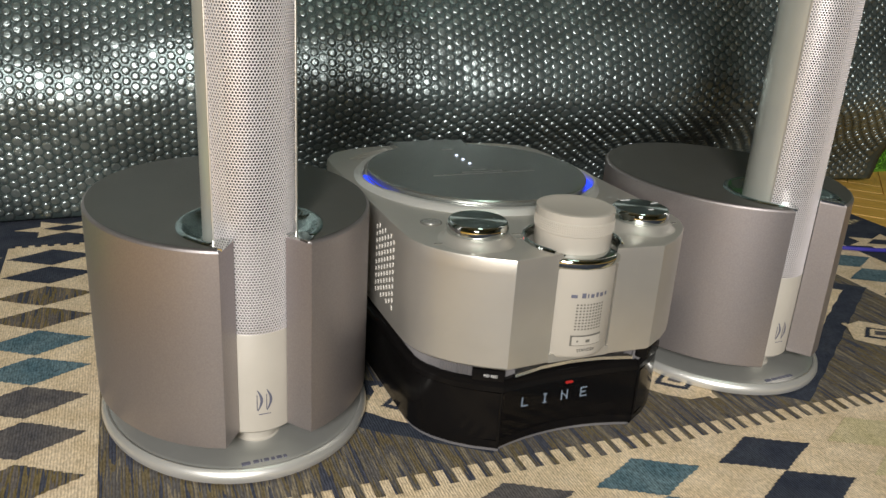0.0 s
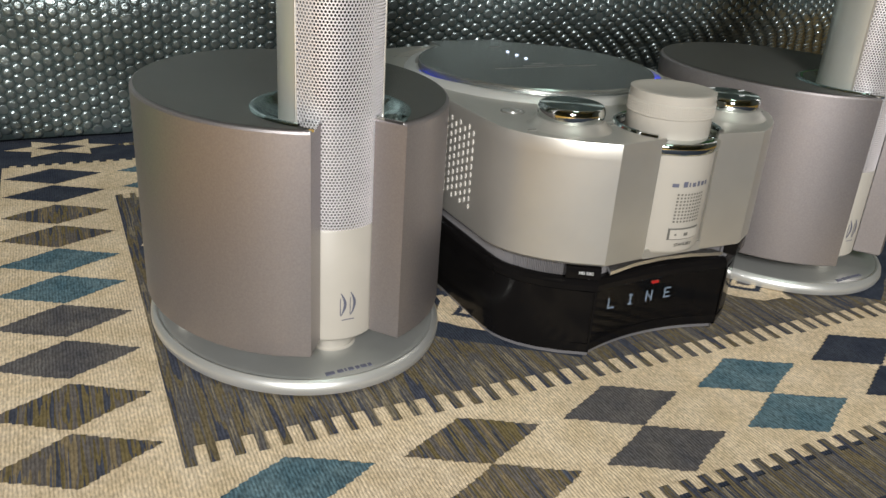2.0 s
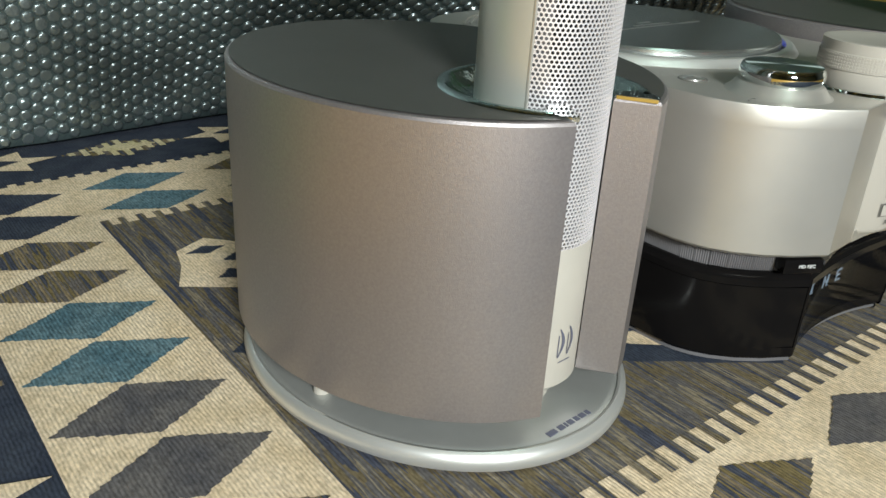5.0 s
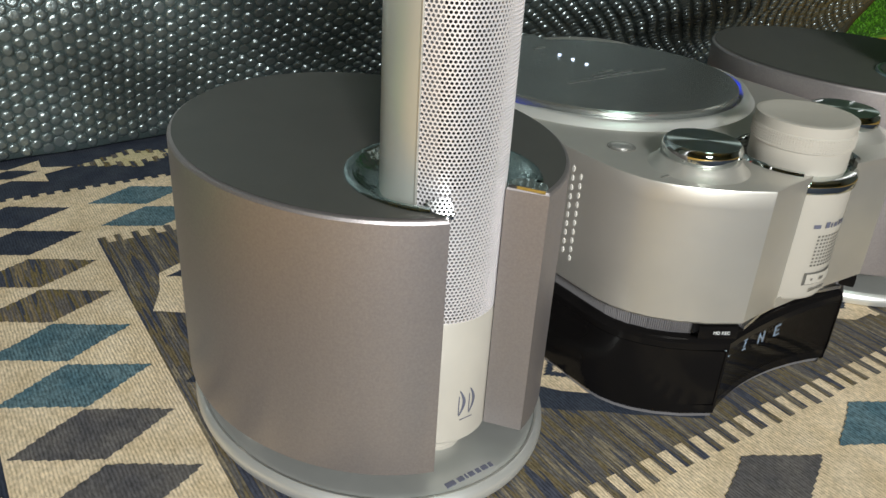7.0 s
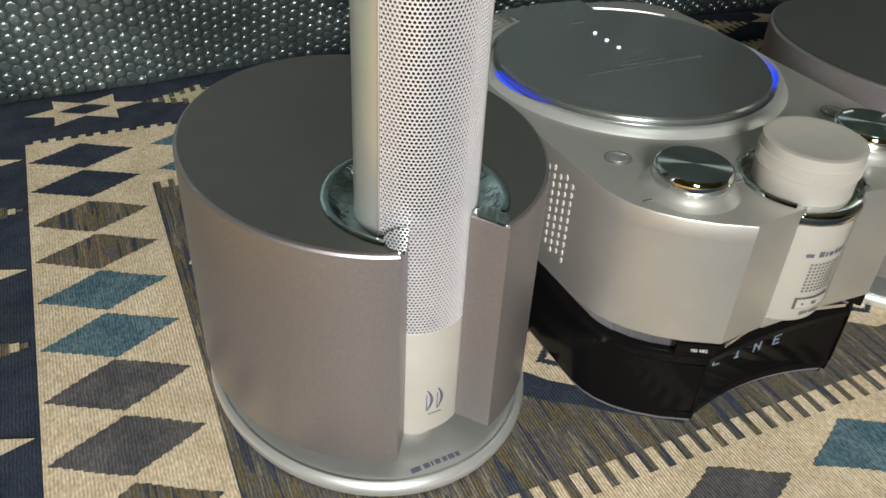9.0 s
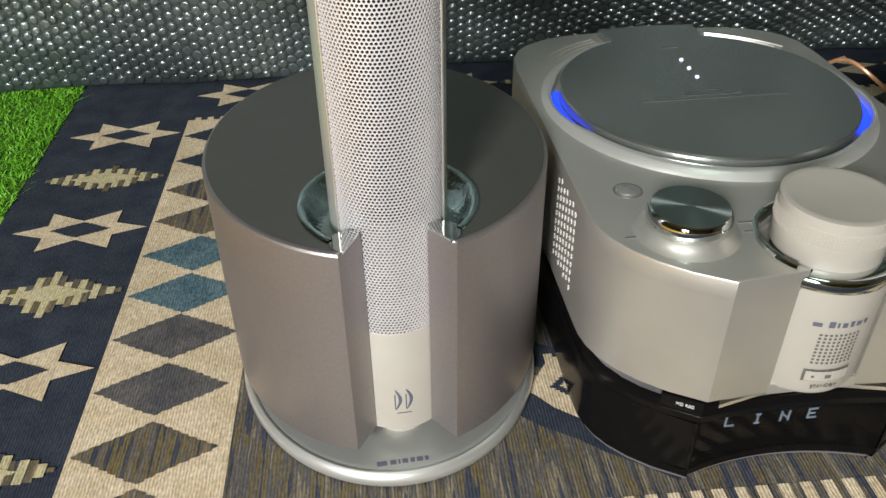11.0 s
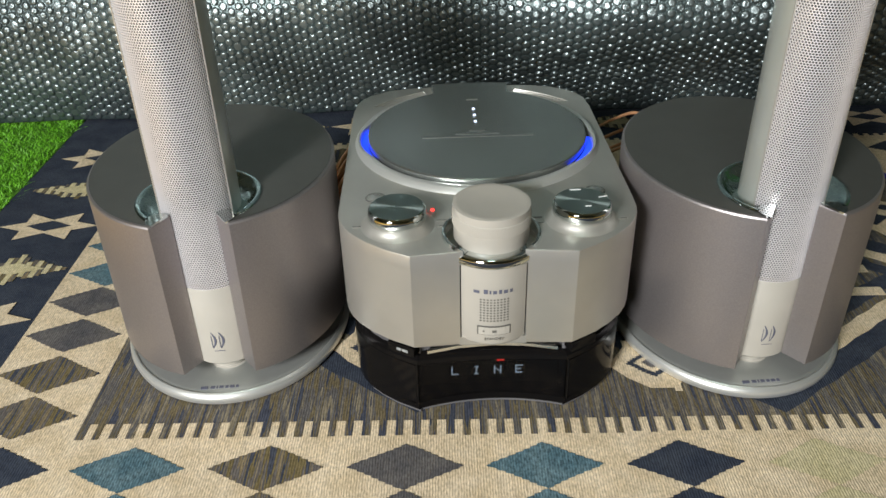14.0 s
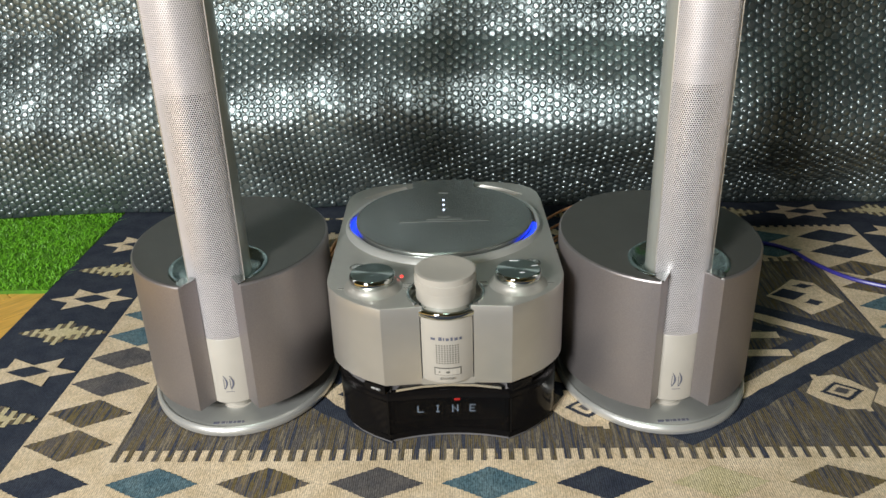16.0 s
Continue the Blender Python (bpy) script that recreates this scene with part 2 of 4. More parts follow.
def wire(points, r, n=8):
    """A round cable through points, smoothed."""
    pts = [Vector(p) for p in points]
    path = []
    for i in range(len(pts) - 1):
        a, b, c, d = pts[max(0, i - 1)], pts[i], pts[i + 1], pts[min(len(pts) - 1, i + 2)]
        for k in range(8):
            t = k / 8
            path.append(0.5 * (2 * b + (c - a) * t + (2 * a - 5 * b + 4 * c - d) * t * t + (3 * b - a - 3 * c + d) * t ** 3))
    path.append(pts[-1])
    bm = bmesh.new()
    rings = []
    for i, p in enumerate(path):
        t = (path[min(i + 1, len(path) - 1)] - path[max(0, i - 1)]).normalized()
        s = t.cross(Vector((0, 0, 1)))
        s = s.normalized() if s.length > 1e-4 else Vector((1, 0, 0))
        u = s.cross(t)
        rings.append([bm.verts.new(p + r * (math.cos(2 * math.pi * k / n) * s + math.sin(2 * math.pi * k / n) * u)) for k in range(n)])
    for p, q in zip(rings, rings[1:]):
        for k in range(n):
            bm.faces.new((p[k], p[(k + 1) % n], q[(k + 1) % n], q[k]))
    bm.faces.new(rings[0])
    bm.faces.new(rings[-1])
    return bm


def lettering(name, text, size, mat, parent, m, depth=0.0002, spacing=1.0, thin=0.0):
    """Raised writing in the built-in font, as a mesh; m places it (its x along the line, y up the letters)."""
    cu = bpy.data.curves.new(name, "FONT")
    cu.body, cu.size, cu.extrude, cu.align_x, cu.align_y, cu.space_character = text, size, depth, "CENTER", "CENTER", spacing
    cu.offset = -thin
    tmp = new(name + "_curve", cu)
    bpy.context.view_layer.update()
    me = bpy.data.meshes.new_from_object(tmp.evaluated_get(bpy.context.evaluated_depsgraph_get()))
    bpy.data.objects.remove(tmp)
    me.transform(m)
    me.name = name
    me.materials.clear()
    return finish(name, me, mat, parent)


def perforated(radius, a0, a1, z0, z1, pitch, hole):
    """A tube wall with staggered round holes: each cell a hexagonal web round an open hole."""
    cols = max(4, round(radians(a1 - a0) * radius / pitch))
    step = radians(a1 - a0) / cols
    row = pitch * 0.866
    rows = int((z1 - z0) / row)
    verts, faces = [], []
    for j in range(rows):
        zc = z0 + (j + 0.5) * row
        for i in range(cols):
            ac = radians(a0) + (i + 0.5 + 0.5 * (j % 2) - 0.25) * step
            k = len(verts)
            for f, r in ((0.5774, radius), (hole, radius), (hole, radius - 0.0005)):
                for c in range(6):
                    t = radians(60 * c + 30)
                    aa = ac + f * pitch * math.cos(t) / radius
                    verts.append((r * math.cos(aa), r * math.sin(aa), zc + f * pitch * math.sin(t)))
            for c in range(6):
                d = (c + 1) % 6
                faces.append((k + c, k + d, k + 6 + d, k + 6 + c))
                faces.append((k + 6 + c, k + 6 + d, k + 12 + d, k + 12 + c))
    return verts, faces


# ---- the room ----
def plain_box(name, x0, y0, z0, x1, y1, z1, mat, kind="structure", label="", category=""):
    ob = part(name, box(x0, y0, z0, x1, y1, z1), mat, smooth=False)
    return tagged(ob, label, category, "", kind)


FLOOR_Z = -0.006
floor = plain_box("floor", -2.6, -2.6, FLOOR_Z - 0.05, 2.8, 2.2, FLOOR_Z - 0.004, WOOD_GAP, label="honey-coloured herringbone wooden parquet floor", category="floor")
plain_box("wall_south", -2.6, -2.7, -0.05, 2.8, -2.6, 2.45, PLASTER, label="plain plastered room wall behind the viewer", category="wall")
plain_box("wall_north", -2.6, 2.2, -0.05, 2.8, 2.3, 2.45, PLASTER, label="plain plastered room wall behind the sheet", category="wall")
plain_box("wall_west", -2.7, -2.6, -0.05, -2.6, 2.2, 2.45, PLASTER, label="plain plastered side wall of the room", category="wall")
plain_box("wall_east", 2.8, -2.6, -0.05, 2.9, 2.2, 2.45, PLASTER, label="plain plastered side wall of the room", category="wall")
plain_box("ceiling", -2.6, -2.6, 2.4, 2.8, 2.2, 2.5, CEILING, label="plain painted ceiling of the room", category="ceiling")

# ---- hanging bubble sheet ----
# how far the upper sheet stands forward of its foot, along its length
FOLD_X = (-0.40, -0.20, -0.10, 0.0, 0.10, 0.20, 0.30, 0.45, 0.60, 0.85)
FOLD_Y = (0.0, 0.0, -0.0087, -0.0224, -0.0394, -0.0578, -0.0780, -0.1031, -0.1060, -0.0780)
def ramp(v, lo, hi):
    t = min(1.0, max(0.0, (v - lo) / (hi - lo)))
    return t * t * (3 - 2 * t)


def sheet_point(x, z):
    """The silvered sheet: nearly upright, its foot sagging forwards, with soft folds."""
    y = 0.800 + 0.062 * x
    y += 0.005 * math.sin(7 * x + 0.7 + 2 * z) + 0.004 * math.sin(17 * x + 9 * z) + 0.005 * noise.noise((x * 9, z * 12, 3)) + 0.0022 * noise.noise((x * 30, z * 34, 8))
    swell = (0.020 + 0.008 * math.sin(5 * x)) * math.sin(math.pi * min(1.0, z / 0.21)) ** 0.8
    y += -0.028 - swell + 0.04 * max(0.0, z - 0.10)
    lift = ramp(z, 0.02, 0.13)
    y -= (0.20 * max(0.0, -0.22 - x) ** 1.6 + 0.25 * max(0.0, x - 0.62) ** 1.4) * (1 - lift)
    y += lift * (1 - 0.5 * ramp(z, 0.28, 0.50)) * float(np.interp(x, FOLD_X, FOLD_Y))
    # the long crease where the sheet leans back above its foot
    y += 0.026 * ramp(z - 0.035 * math.sin(6 * x), 0.13, 0.26)
    return Vector((x, y, z))


SHEET_X0, SHEET_X1, SHEET_TOP = -0.40, 0.85, 1.3


def bubble_sheet():
    sheet = new("bubble_sheet")
    tagged(sheet, "silvered bubble-wrap insulation sheet hung upright behind the speakers", "bubble wrap")
    nx, nz = 150, 110
    verts = [tuple(sheet_point(SHEET_X0 + (SHEET_X1 - SHEET_X0) * i / nx, 0.002 + SHEET_TOP * (j / nz) ** 1.6)) for j in range(nz + 1) for i in range(nx + 1)]
    faces = [(j * (nx + 1) + i, j * (nx + 1) + i + 1, (j + 1) * (nx + 1) + i + 1, (j + 1) * (nx + 1) + i) for j in range(nz) for i in range(nx)]
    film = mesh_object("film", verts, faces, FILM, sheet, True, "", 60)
    thick = film.modifiers.new("thickness", "SOLIDIFY")
    thick.thickness, thick.offset = 0.002, -1
    pitch = 0.0086
    verts, faces = [], []
    rnd = random.Random(4)
    seg = 8
    for i in range(int((SHEET_X1 - SHEET_X0) / (pitch * 0.866)) - 1):
        for j in range(int(0.95 / pitch)):
            x = SHEET_X0 + pitch * 0.866 * (i + 0.7)
            z = 0.007 + pitch * (j + 0.5 * (i % 2))
            c = sheet_point(x, z)
            ex = (sheet_point(x + 0.004, z) - c).normalized()
            ez = (sheet_point(x, z + 0.004) - c).normalized()
            out = ex.cross(ez).normalized()
            if out.y > 0:
                out = -out
            size = 0.0041 * rnd.uniform(0.94, 1.03)
            high = rnd.uniform(0.45, 1.05) if rnd.random() < 0.9 else 0.15
            tilt = Vector((rnd.gauss(0, 0.10), 0, rnd.gauss(0, 0.10)))
            k = len(verts)
            for f, h in ((1.0, -0.0003), (0.92, 0.0013), (0.76, 0.0020), (0.42, 0.0022)):
                for s in range(seg):
                    a = 2 * math.pi * s / seg
                    dent = 1 + rnd.gauss(0, 0.07)
                    verts.append(tuple(c + size * f * dent * (math.cos(a) * ex + math.sin(a) * ez) + (out + tilt * (h > 0)) * h * high * rnd.gauss(1, 0.09)))
            verts.append(tuple(c + (out + tilt) * rnd.uniform(0.0015, 0.0023) * high))
            for r in range(3):
                for s in range(seg):
                    t = (s + 1) % seg
                    faces.append((k + r * seg + s, k + r * seg + t, k + (r + 1) * seg + t, k + (r + 1) * seg + s))
            for s in range(seg):
                faces.append((k + 3 * seg + s, k + 3 * seg + (s + 1) % seg, k + 4 * seg))
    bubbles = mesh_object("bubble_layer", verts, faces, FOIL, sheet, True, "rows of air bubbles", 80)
    bubbles["kind"] = "stuff"


bubble_sheet()

# ---- rug ----
RUG_TURN = 3.3
U0, U1 = -0.189, 0.747
V0, V1 = -0.95, 0.815
NAVY_IN_L, NAVY_IN_R, FIELD_L, FIELD_R = -0.094, 0.652, -0.022, 0.579
FIELD_F, FIELD_B, CREAM_F, CREAM_B = 0.317, 0.617, 0.229, 0.703


def rug():
    base = part("rug", box(U0, V0, FLOOR_Z, U1, V1, -0.0012, 0.0015), NAVY_WOOL, smooth=False)
    base.matrix_basis = pose(0, 0, 0, 0, 0, RUG_TURN)
    tagged(base, "flat-woven kilim rug with navy border, cream diamonds and striped field", "rug")
    mats = {"cream": CREAM_WOOL, "field": FIELD_WOOL, "navy": NAVY_WOOL, "stripe": STRIPE_WOOL, "teal": TEAL_WOOL, "grey": GREY_WOOL, "pale": PALE_WOOL}
    teeth = {}

    def poly(key, pts, lift, name="figure"):
        if name == "teeth":
            verts, faces = teeth.setdefault(key, ([], []))
            k = len(verts)
            verts.extend((u, v, lift) for u, v in pts)
            faces.append(tuple(range(k, k + len(pts))))
            return
        mesh_object(name, [(u, v, lift) for u, v in pts], [tuple(range(len(pts)))], mats[key], base)

    def rect(key, u0, v0, u1, v1, lift, name="teeth"):
        poly(key, ((u0, v0), (u1, v0), (u1, v1), (u0, v1)), lift, name)

    def diamond(key, u, v, a, b, lift):
        """A woven diamond whose sides climb in small steps."""
        pts, steps = [], 15
        for qx, qy in ((1, 1), (-1, 1), (-1, -1), (1, -1)):
            for s in range(steps):
                t = s / steps
                f = t if qx * qy > 0 else 1 - t
                w = math.sin(s * 12.9 + u * 71 + v * 37) * 0.0007
                w += 0.0009 if s % 2 else -0.0009
                pts.append((u + qx * (a * (1 - f) + w * (0 < s)), v + qy * b * f))
        poly(key, pts, lift, "diamond")

    # cream ground with toothed outer and inner edges
    rect("cream", NAVY_IN_L, CREAM_F, NAVY_IN_R, CREAM_B, -0.0008, "ground")
    rect("field", FIELD_L, FIELD_F + 0.005, FIELD_R, FIELD_B - 0.004, -0.0004, "field")
    rnd = random.Random(2)
    tooth = 0.0096
    for i in range(int((FIELD_R - FIELD_L) / tooth)):
        u = FIELD_L + i * tooth
        w = tooth * rnd.uniform(0.38, 0.5)
        rect("field", u, FIELD_F - 0.006 - rnd.uniform(0, 0.0015), u + w, FIELD_F + 0.0052, -0.0004)
        rect("field", u, FIELD_B - 0.0042, u + w, FIELD_B + 0.004 + rnd.uniform(0, 0.001), -0.0004)
    for i in range(int((NAVY_IN_R - NAVY_IN_L) / tooth)):
        u = NAVY_IN_L + i * tooth
        rect("navy", u, CREAM_B - 0.005, u + tooth * 0.5, CREAM_B + 0.002, -0.0004)
        rect("field", u, CREAM_F - 0.003, u + tooth * 0.5, CREAM_F + 0.006, -0.0004)
    rect("field", NAVY_IN_L, CREAM_F - 0.03, NAVY_IN_R, CREAM_F - 0.0028, -0.0006, "band")
    # diamonds in pairs round the cream ground
    for k, v in enumerate((0.672, 0.634, 0.594, 0.556, 0.519, 0.481, 0.4445, 0.406, 0.3665, 0.3285, 0.287, 0.254)):
        key = ("navy", "stripe", "teal", "grey", "stripe", "navy")[k // 2]
        diamond(key, -0.060, v, 0.0325, 0.0178, -0.0004)
        diamond(key, 0.6155, v, 0.0325, 0.0178, -0.0004)
    for k, key in enumerate(("teal", "stripe", "grey", "teal", "navy", "pale", "stripe", "grey")):
        for v in (0.287, 0.254):
            diamond(key, 0.0155 + 0.0757 * k, v, 0.0318, 0.0164, -0.0004)
    for k, key in enumerate(("teal", "stripe", "grey", "teal", "navy", "pale", "stripe", "teal")):
        for v in (0.674, 0.638):
            diamond(key, 0.0155 + 0.0757 * k, v, 0.0318, 0.0164, -0.0004)

    # stars and ragged lozenges in the navy border
    def star(u, v, s=1.0):
        pts = []
        for qx, qy in ((1, 1), (-1, 1), (-1, -1), (1, -1)):
            quarter = [(0.041, 0.0), (0.021, 0.0068), (0.0215, 0.021), (0.0, 0.0105)]
            if qx * qy < 0:
                quarter = quarter[::-1]
            pts += [(u + qx * a * s, v + qy * b * s) for a, b in quarter[:-1]]
        poly("cream", pts, -0.0004, "star")
        diamond("navy", u, v, 0.0185 * s, 0.0085 * s, 0.0)

    def ragged(u, v):
        for i in range(-9, 10):
            h = 0.019 * (1 - abs(i) / 10) * rnd.uniform(0.65, 1.1)
            rect("stripe" if i % 2 else "pale", u + i * 0.0042 - 0.0021, v - h, u + i * 0.0042 + 0.0021, v + h, -0.0005)
        diamond("pale", u, v, 0.024, 0.008, -0.0002)

    for i in range(25):
        v = 0.678 - 0.0635 * i
        for u in (-0.137, 0.697):
            (ragged if i % 2 else star)(u, v)
    for i in range(10):
        u = -0.053 + 0.0833 * i
        (ragged if i % 2 else star)(u, 0.742)

    # field motifs: large nested diamonds and small hooked lozenges
    for cu, half in ((0.385, 0.196), (0.172, 0.190)):
        diamond("navy", cu, 0.461, half, half * 0.70, -0.0003)
        diamond("cream", cu, 0.461, half - 0.027, (half - 0.027) * 0.70, -0.0001)
        diamond("field", cu, 0.461, half - 0.048, (half - 0.048) * 0.70, 0.0001)
        diamond("navy", cu, 0.461, half - 0.058, (half - 0.058) * 0.70, 0.0003)
        diamond("field", cu, 0.461, half - 0.078, (half - 0.078) * 0.62, 0.0005)
    for u, v, f in ((0.511, 0.384, 1), (0.556, 0.372, 1), (0.316, 0.366, 1), (0.143, 0.386, 1)):
        poly("cream", ((u - 0.026, v), (u - 0.012, v + 0.021 * f), (u + 0.004, v + 0.024 * f), (u + 0.014, v + 0.016 * f), (u + 0.026, v), (u + 0.012, v - 0.021 * f), (u - 0.004, v - 0.021 * f), (u - 0.016, v - 0.012 * f)), 0.0006, "lozenge")
        diamond("navy", u + 0.001, v + 0.001 * f, 0.0165, 0.0125, 0.0010)
        diamond("cream", u + 0.001, v + 0.001 * f, 0.0115, 0.0088, 0.0013)
        diamond("grey", u + 0.001, v + 0.001 * f, 0.0065, 0.0050, 0.0016)
        for h in (-1, 1):
            rect("cream", u + h * 0.012 - 0.0022, v - f * h * 0.020 - 0.004, u + h * 0.012 + 0.0022, v - f * h * 0.020 + 0.004, 0.0007)
    mid = (FIELD_L + FIELD_R) / 2
    for f in (1, -1):
        ring = [(0.506, 0.538), (0.524, 0.520), (0.534, 0.502), (0.552, 0.512), (0.572, 0.525), (0.563, 0.545), (0.559, 0.562), (0.541, 0.571), (0.522, 0.552)]
        poly("cream", [(mid + f * (u - mid), v) for u, v in ring[::f]], 0.0006, "lozenge")
        for u, v, a, b in ((0.527, 0.540, 0.0165, 0.0115), (0.5445, 0.524, 0.0085, 0.0065), (0.546, 0.556, 0.0105, 0.0050)):
            diamond("navy", mid + f * (u - mid), v, a, b, 0.0010)
    for v, u0, u1 in ((0.468, 0.455, 0.493), (0.440, 0.450, 0.493)):
        rect("cream", u0, v - 0.005, u1, v + 0.005, 0.0009)
    for key, (verts, faces) in teeth.items():
        mesh_object("weave_teeth", verts, faces, mats[key], base)["kind"] = "stuff"
    # warp cords of the long edges
    for i, u in enumerate((U0, U1)):
        part("selvedge", wire([(u, V0 + (V1 - V0) * k / 8, -0.0032) for k in range(9)], 0.0022, 6), NAVY_WOOL, base)


rug()


# ---- artificial turf ----
def turf(name, u0, v0, u1, v1, blades, seed):
    mat = part(name, box(u0, v0, FLOOR_Z, u1, v1, FLOOR_Z + 0.004), TURF_BASE, smooth=False)
    mat.matrix_basis = pose(0, 0, 0, 0, 0, RUG_TURN)
    tagged(mat, "bright green artificial grass mat lying on the parquet", "artificial grass")
    rnd = random.Random(seed)
    verts, faces = [], []
    for _ in range(blades):
        u, v = rnd.uniform(u0, u1), rnd.uniform(v0, v1)
        a, h, w = rnd.uniform(0, 6.28), rnd.uniform(0.003, 0.0065), 0.0006
        du, dv = rnd.gauss(0, 0.004), rnd.gauss(0, 0.004)
        k = len(verts)
        c, s = math.cos(a) * w, math.sin(a) * w
        z = FLOOR_Z + 0.003
        verts += [(u - c, v - s, z), (u + c, v + s, z), (u + du * 0.5 + c * 0.8, v + dv * 0.5 + s * 0.8, z + h * 0.65), (u + du * 0.5 - c * 0.8, v + dv * 0.5 - s * 0.8, z + h * 0.65), (u + du * 1.2, v + dv * 1.2, z + h)]
        faces += [(k, k + 1, k + 2, k + 3), (k + 3, k + 2, k + 4)]
    grass = mesh_object("grass", verts, faces, TURF, mat)
    grass["kind"] = "stuff"


turf("turf_mat", -0.80, 0.574, -0.1915, 1.25, 90000, 5)
turf("turf_mat", 0.80, 0.80, 1.50, 1.40, 20000, 6)


def post(name, label, x, y, r, high, mat):
    ob = part(name, lathe([(0, FLOOR_Z), (r * 1.5, FLOOR_Z), (r * 1.5, FLOOR_Z + 0.012), (r, FLOOR_Z + 0.018), (r, high), (r * 0.8, high + 0.004), (0, high + 0.004)], 20, x, y), mat)
    tagged(ob, label, "post")


post("green_post", "green painted post standing on the artificial grass", 0.995, 0.95, 0.014, 0.9, GREEN_PAINT)
post("grey_post", "dark grey post standing beside the sheet", 0.945, 0.95, 0.026, 0.9, GREY_PAINT)


panel = part("room_divider", box(0.86, 1.22, FLOOR_Z, 2.2, 1.25, 1.3, 0.004), GREEN_CLOTH, smooth=False)
tagged(panel, "tall dull green room divider standing behind the posts", "room divider")

# ---- tower speakers ----
DRUM_A, DRUM_B, DRUM_Y, DRUM_TOP_Z, DRUM_LOW_Z = 0.0721, 0.0850, 0.0045, 0.1203, 0.0193
TUBE_Y, TUBE_R, WELL_R = -0.0457, 0.0219, 0.0325
TUBE_TOP = 0.42


def speaker():
    """Built about the drum's axis; the slot faces -y."""
    sp = new("tower_speaker")
    tagged(sp, "grey metallic drum-shaped speaker with tall perforated tube on round base", "speaker", "pair of tower speakers")
    # base disc with a rounded rim; drum's shade and lit edge put into two tones
    b = DRUM_B
    prof = [(0, 0.0), (b - 0.004, 0.0), (b - 0.001, 0.0012), (b, 0.0035), (b - 0.0005, 0.0058), (b - 0.0025, 0.0074), (b - 0.006, 0.0082), (0.03, 0.0098), (0, 0.010)]
    disc = lathe(prof, 96)
    bmesh.ops.scale(disc, vec=((DRUM_A - 0.0005) / DRUM_B, 1, 1), verts=disc.verts)
    bmesh.ops.translate(disc, vec=(0, DRUM_Y - 0.003, 0), verts=disc.verts)
    base = part("base_plate", disc, BASE, sp, "satin aluminium base disc with a rounded rim")
    ring = lathe([(b - 0.0036, 0.0060), (b - 0.0032, 0.0081), (b - 0.0022, 0.0083), (b - 0.0010, 0.0076), (b + 0.0002, 0.0060), (b + 0.0006, 0.0038), (b - 0.0002, 0.0016), (b - 0.003, 0.0006)], 96)
    bmesh.ops.scale(ring, vec=((DRUM_A - 0.0005) / DRUM_B, 1, 1), verts=ring.verts)
    bmesh.ops.translate(ring, vec=(0, DRUM_Y - 0.003, 0), verts=ring.verts)
    part("rim", ring, RIM, base, "rounded rim in a lighter, lit-looking tone")
    for a in (186, 354, 90):
        ca, sa = math.cos(radians(a)) * 0.060, math.sin(radians(a)) * 0.068
        part("standoff", lathe([(0, 0.0085), (0.0032, 0.0085), (0.0032, DRUM_LOW_Z + 0.001), (0, DRUM_LOW_Z + 0.001)], 16, ca, sa), CREAM, sp, "pale round stand-off")
    # drum: outer wall, slot cheeks and round well as one outline
    half_out, half_in = 0.0208, 0.0120
    a_out = math.degrees(math.asin(half_out / DRUM_A))
    outline = []
    for i in range(97):
        a = radians(-90 + a_out + (360 - 2 * a_out) * i / 96)
        outline.append((DRUM_A * math.cos(a), DRUM_Y + DRUM_B * math.sin(a)))
    well = TUBE_R + 0.0006
    a_in = math.degrees(math.asin(half_in / well))
    for i in range(41):
        a = radians(-90 - a_in - (360 - 2 * a_in) * i / 40)
        outline.append((well * math.cos(a), TUBE_Y + well * math.sin(a)))
    drum = part("drum", prism(outline, [(0.0008, DRUM_LOW_Z), (0, DRUM_LOW_Z + 0.0008), (0, DRUM_TOP_Z - 0.0060)]), DRUM, sp, "brown-grey metallic drum with a front slot", True, 25)
    # upper band of the drum, opened out round the tube
    upper = outline[:97]
    for d in (a_in, (a_in + 44) / 2, 44):
        upper.append((well * math.cos(radians(-90 - d)), TUBE_Y + well * math.sin(radians(-90 - d))))
    for i in range(49):
        a = radians(-90 - 44 - 272 * i / 48)
        upper.append((WELL_R * math.cos(a), TUBE_Y + WELL_R * math.sin(a)))
    for d in (-44, -(a_in + 44) / 2, -a_in):
        upper.append((well * math.cos(radians(-90 - d)), TUBE_Y + well * math.sin(radians(-90 - d))))
    part("drum_band", prism(upper, [(0, DRUM_TOP_Z - 0.0060), (0, DRUM_TOP_Z - 0.0012), (0.0005, DRUM_TOP_Z - 0.0003), (0.0012, DRUM_TOP_Z)]), DRUM, sp, "", True, 25)
    # darker top skin with the ring-shaped opening
    skin = bmesh.new()
    rim_a, rim_b = DRUM_A - 0.0016, DRUM_B - 0.0016
    a_rim = math.degrees(math.asin(0.0205 / rim_a))
    opening = WELL_R
    outer = [Vector((rim_a * math.cos(a), DRUM_Y + rim_b * math.sin(a))) for a in (radians(-90 + a_rim + (360 - 2 * a_rim) * i / 96) for i in range(97))]
    inner = []
    start = outer[-1] - Vector((0, TUBE_Y))
    ang0 = math.degrees(math.atan2(start.y, start.x))
    for i in range(97):
        a = radians(ang0 - (360 - 2 * (ang0 + 90 if ang0 > -90 else -90 - ang0)) * i / 96)
        inner.append(Vector((opening * math.cos(a), TUBE_Y + opening * math.sin(a))))
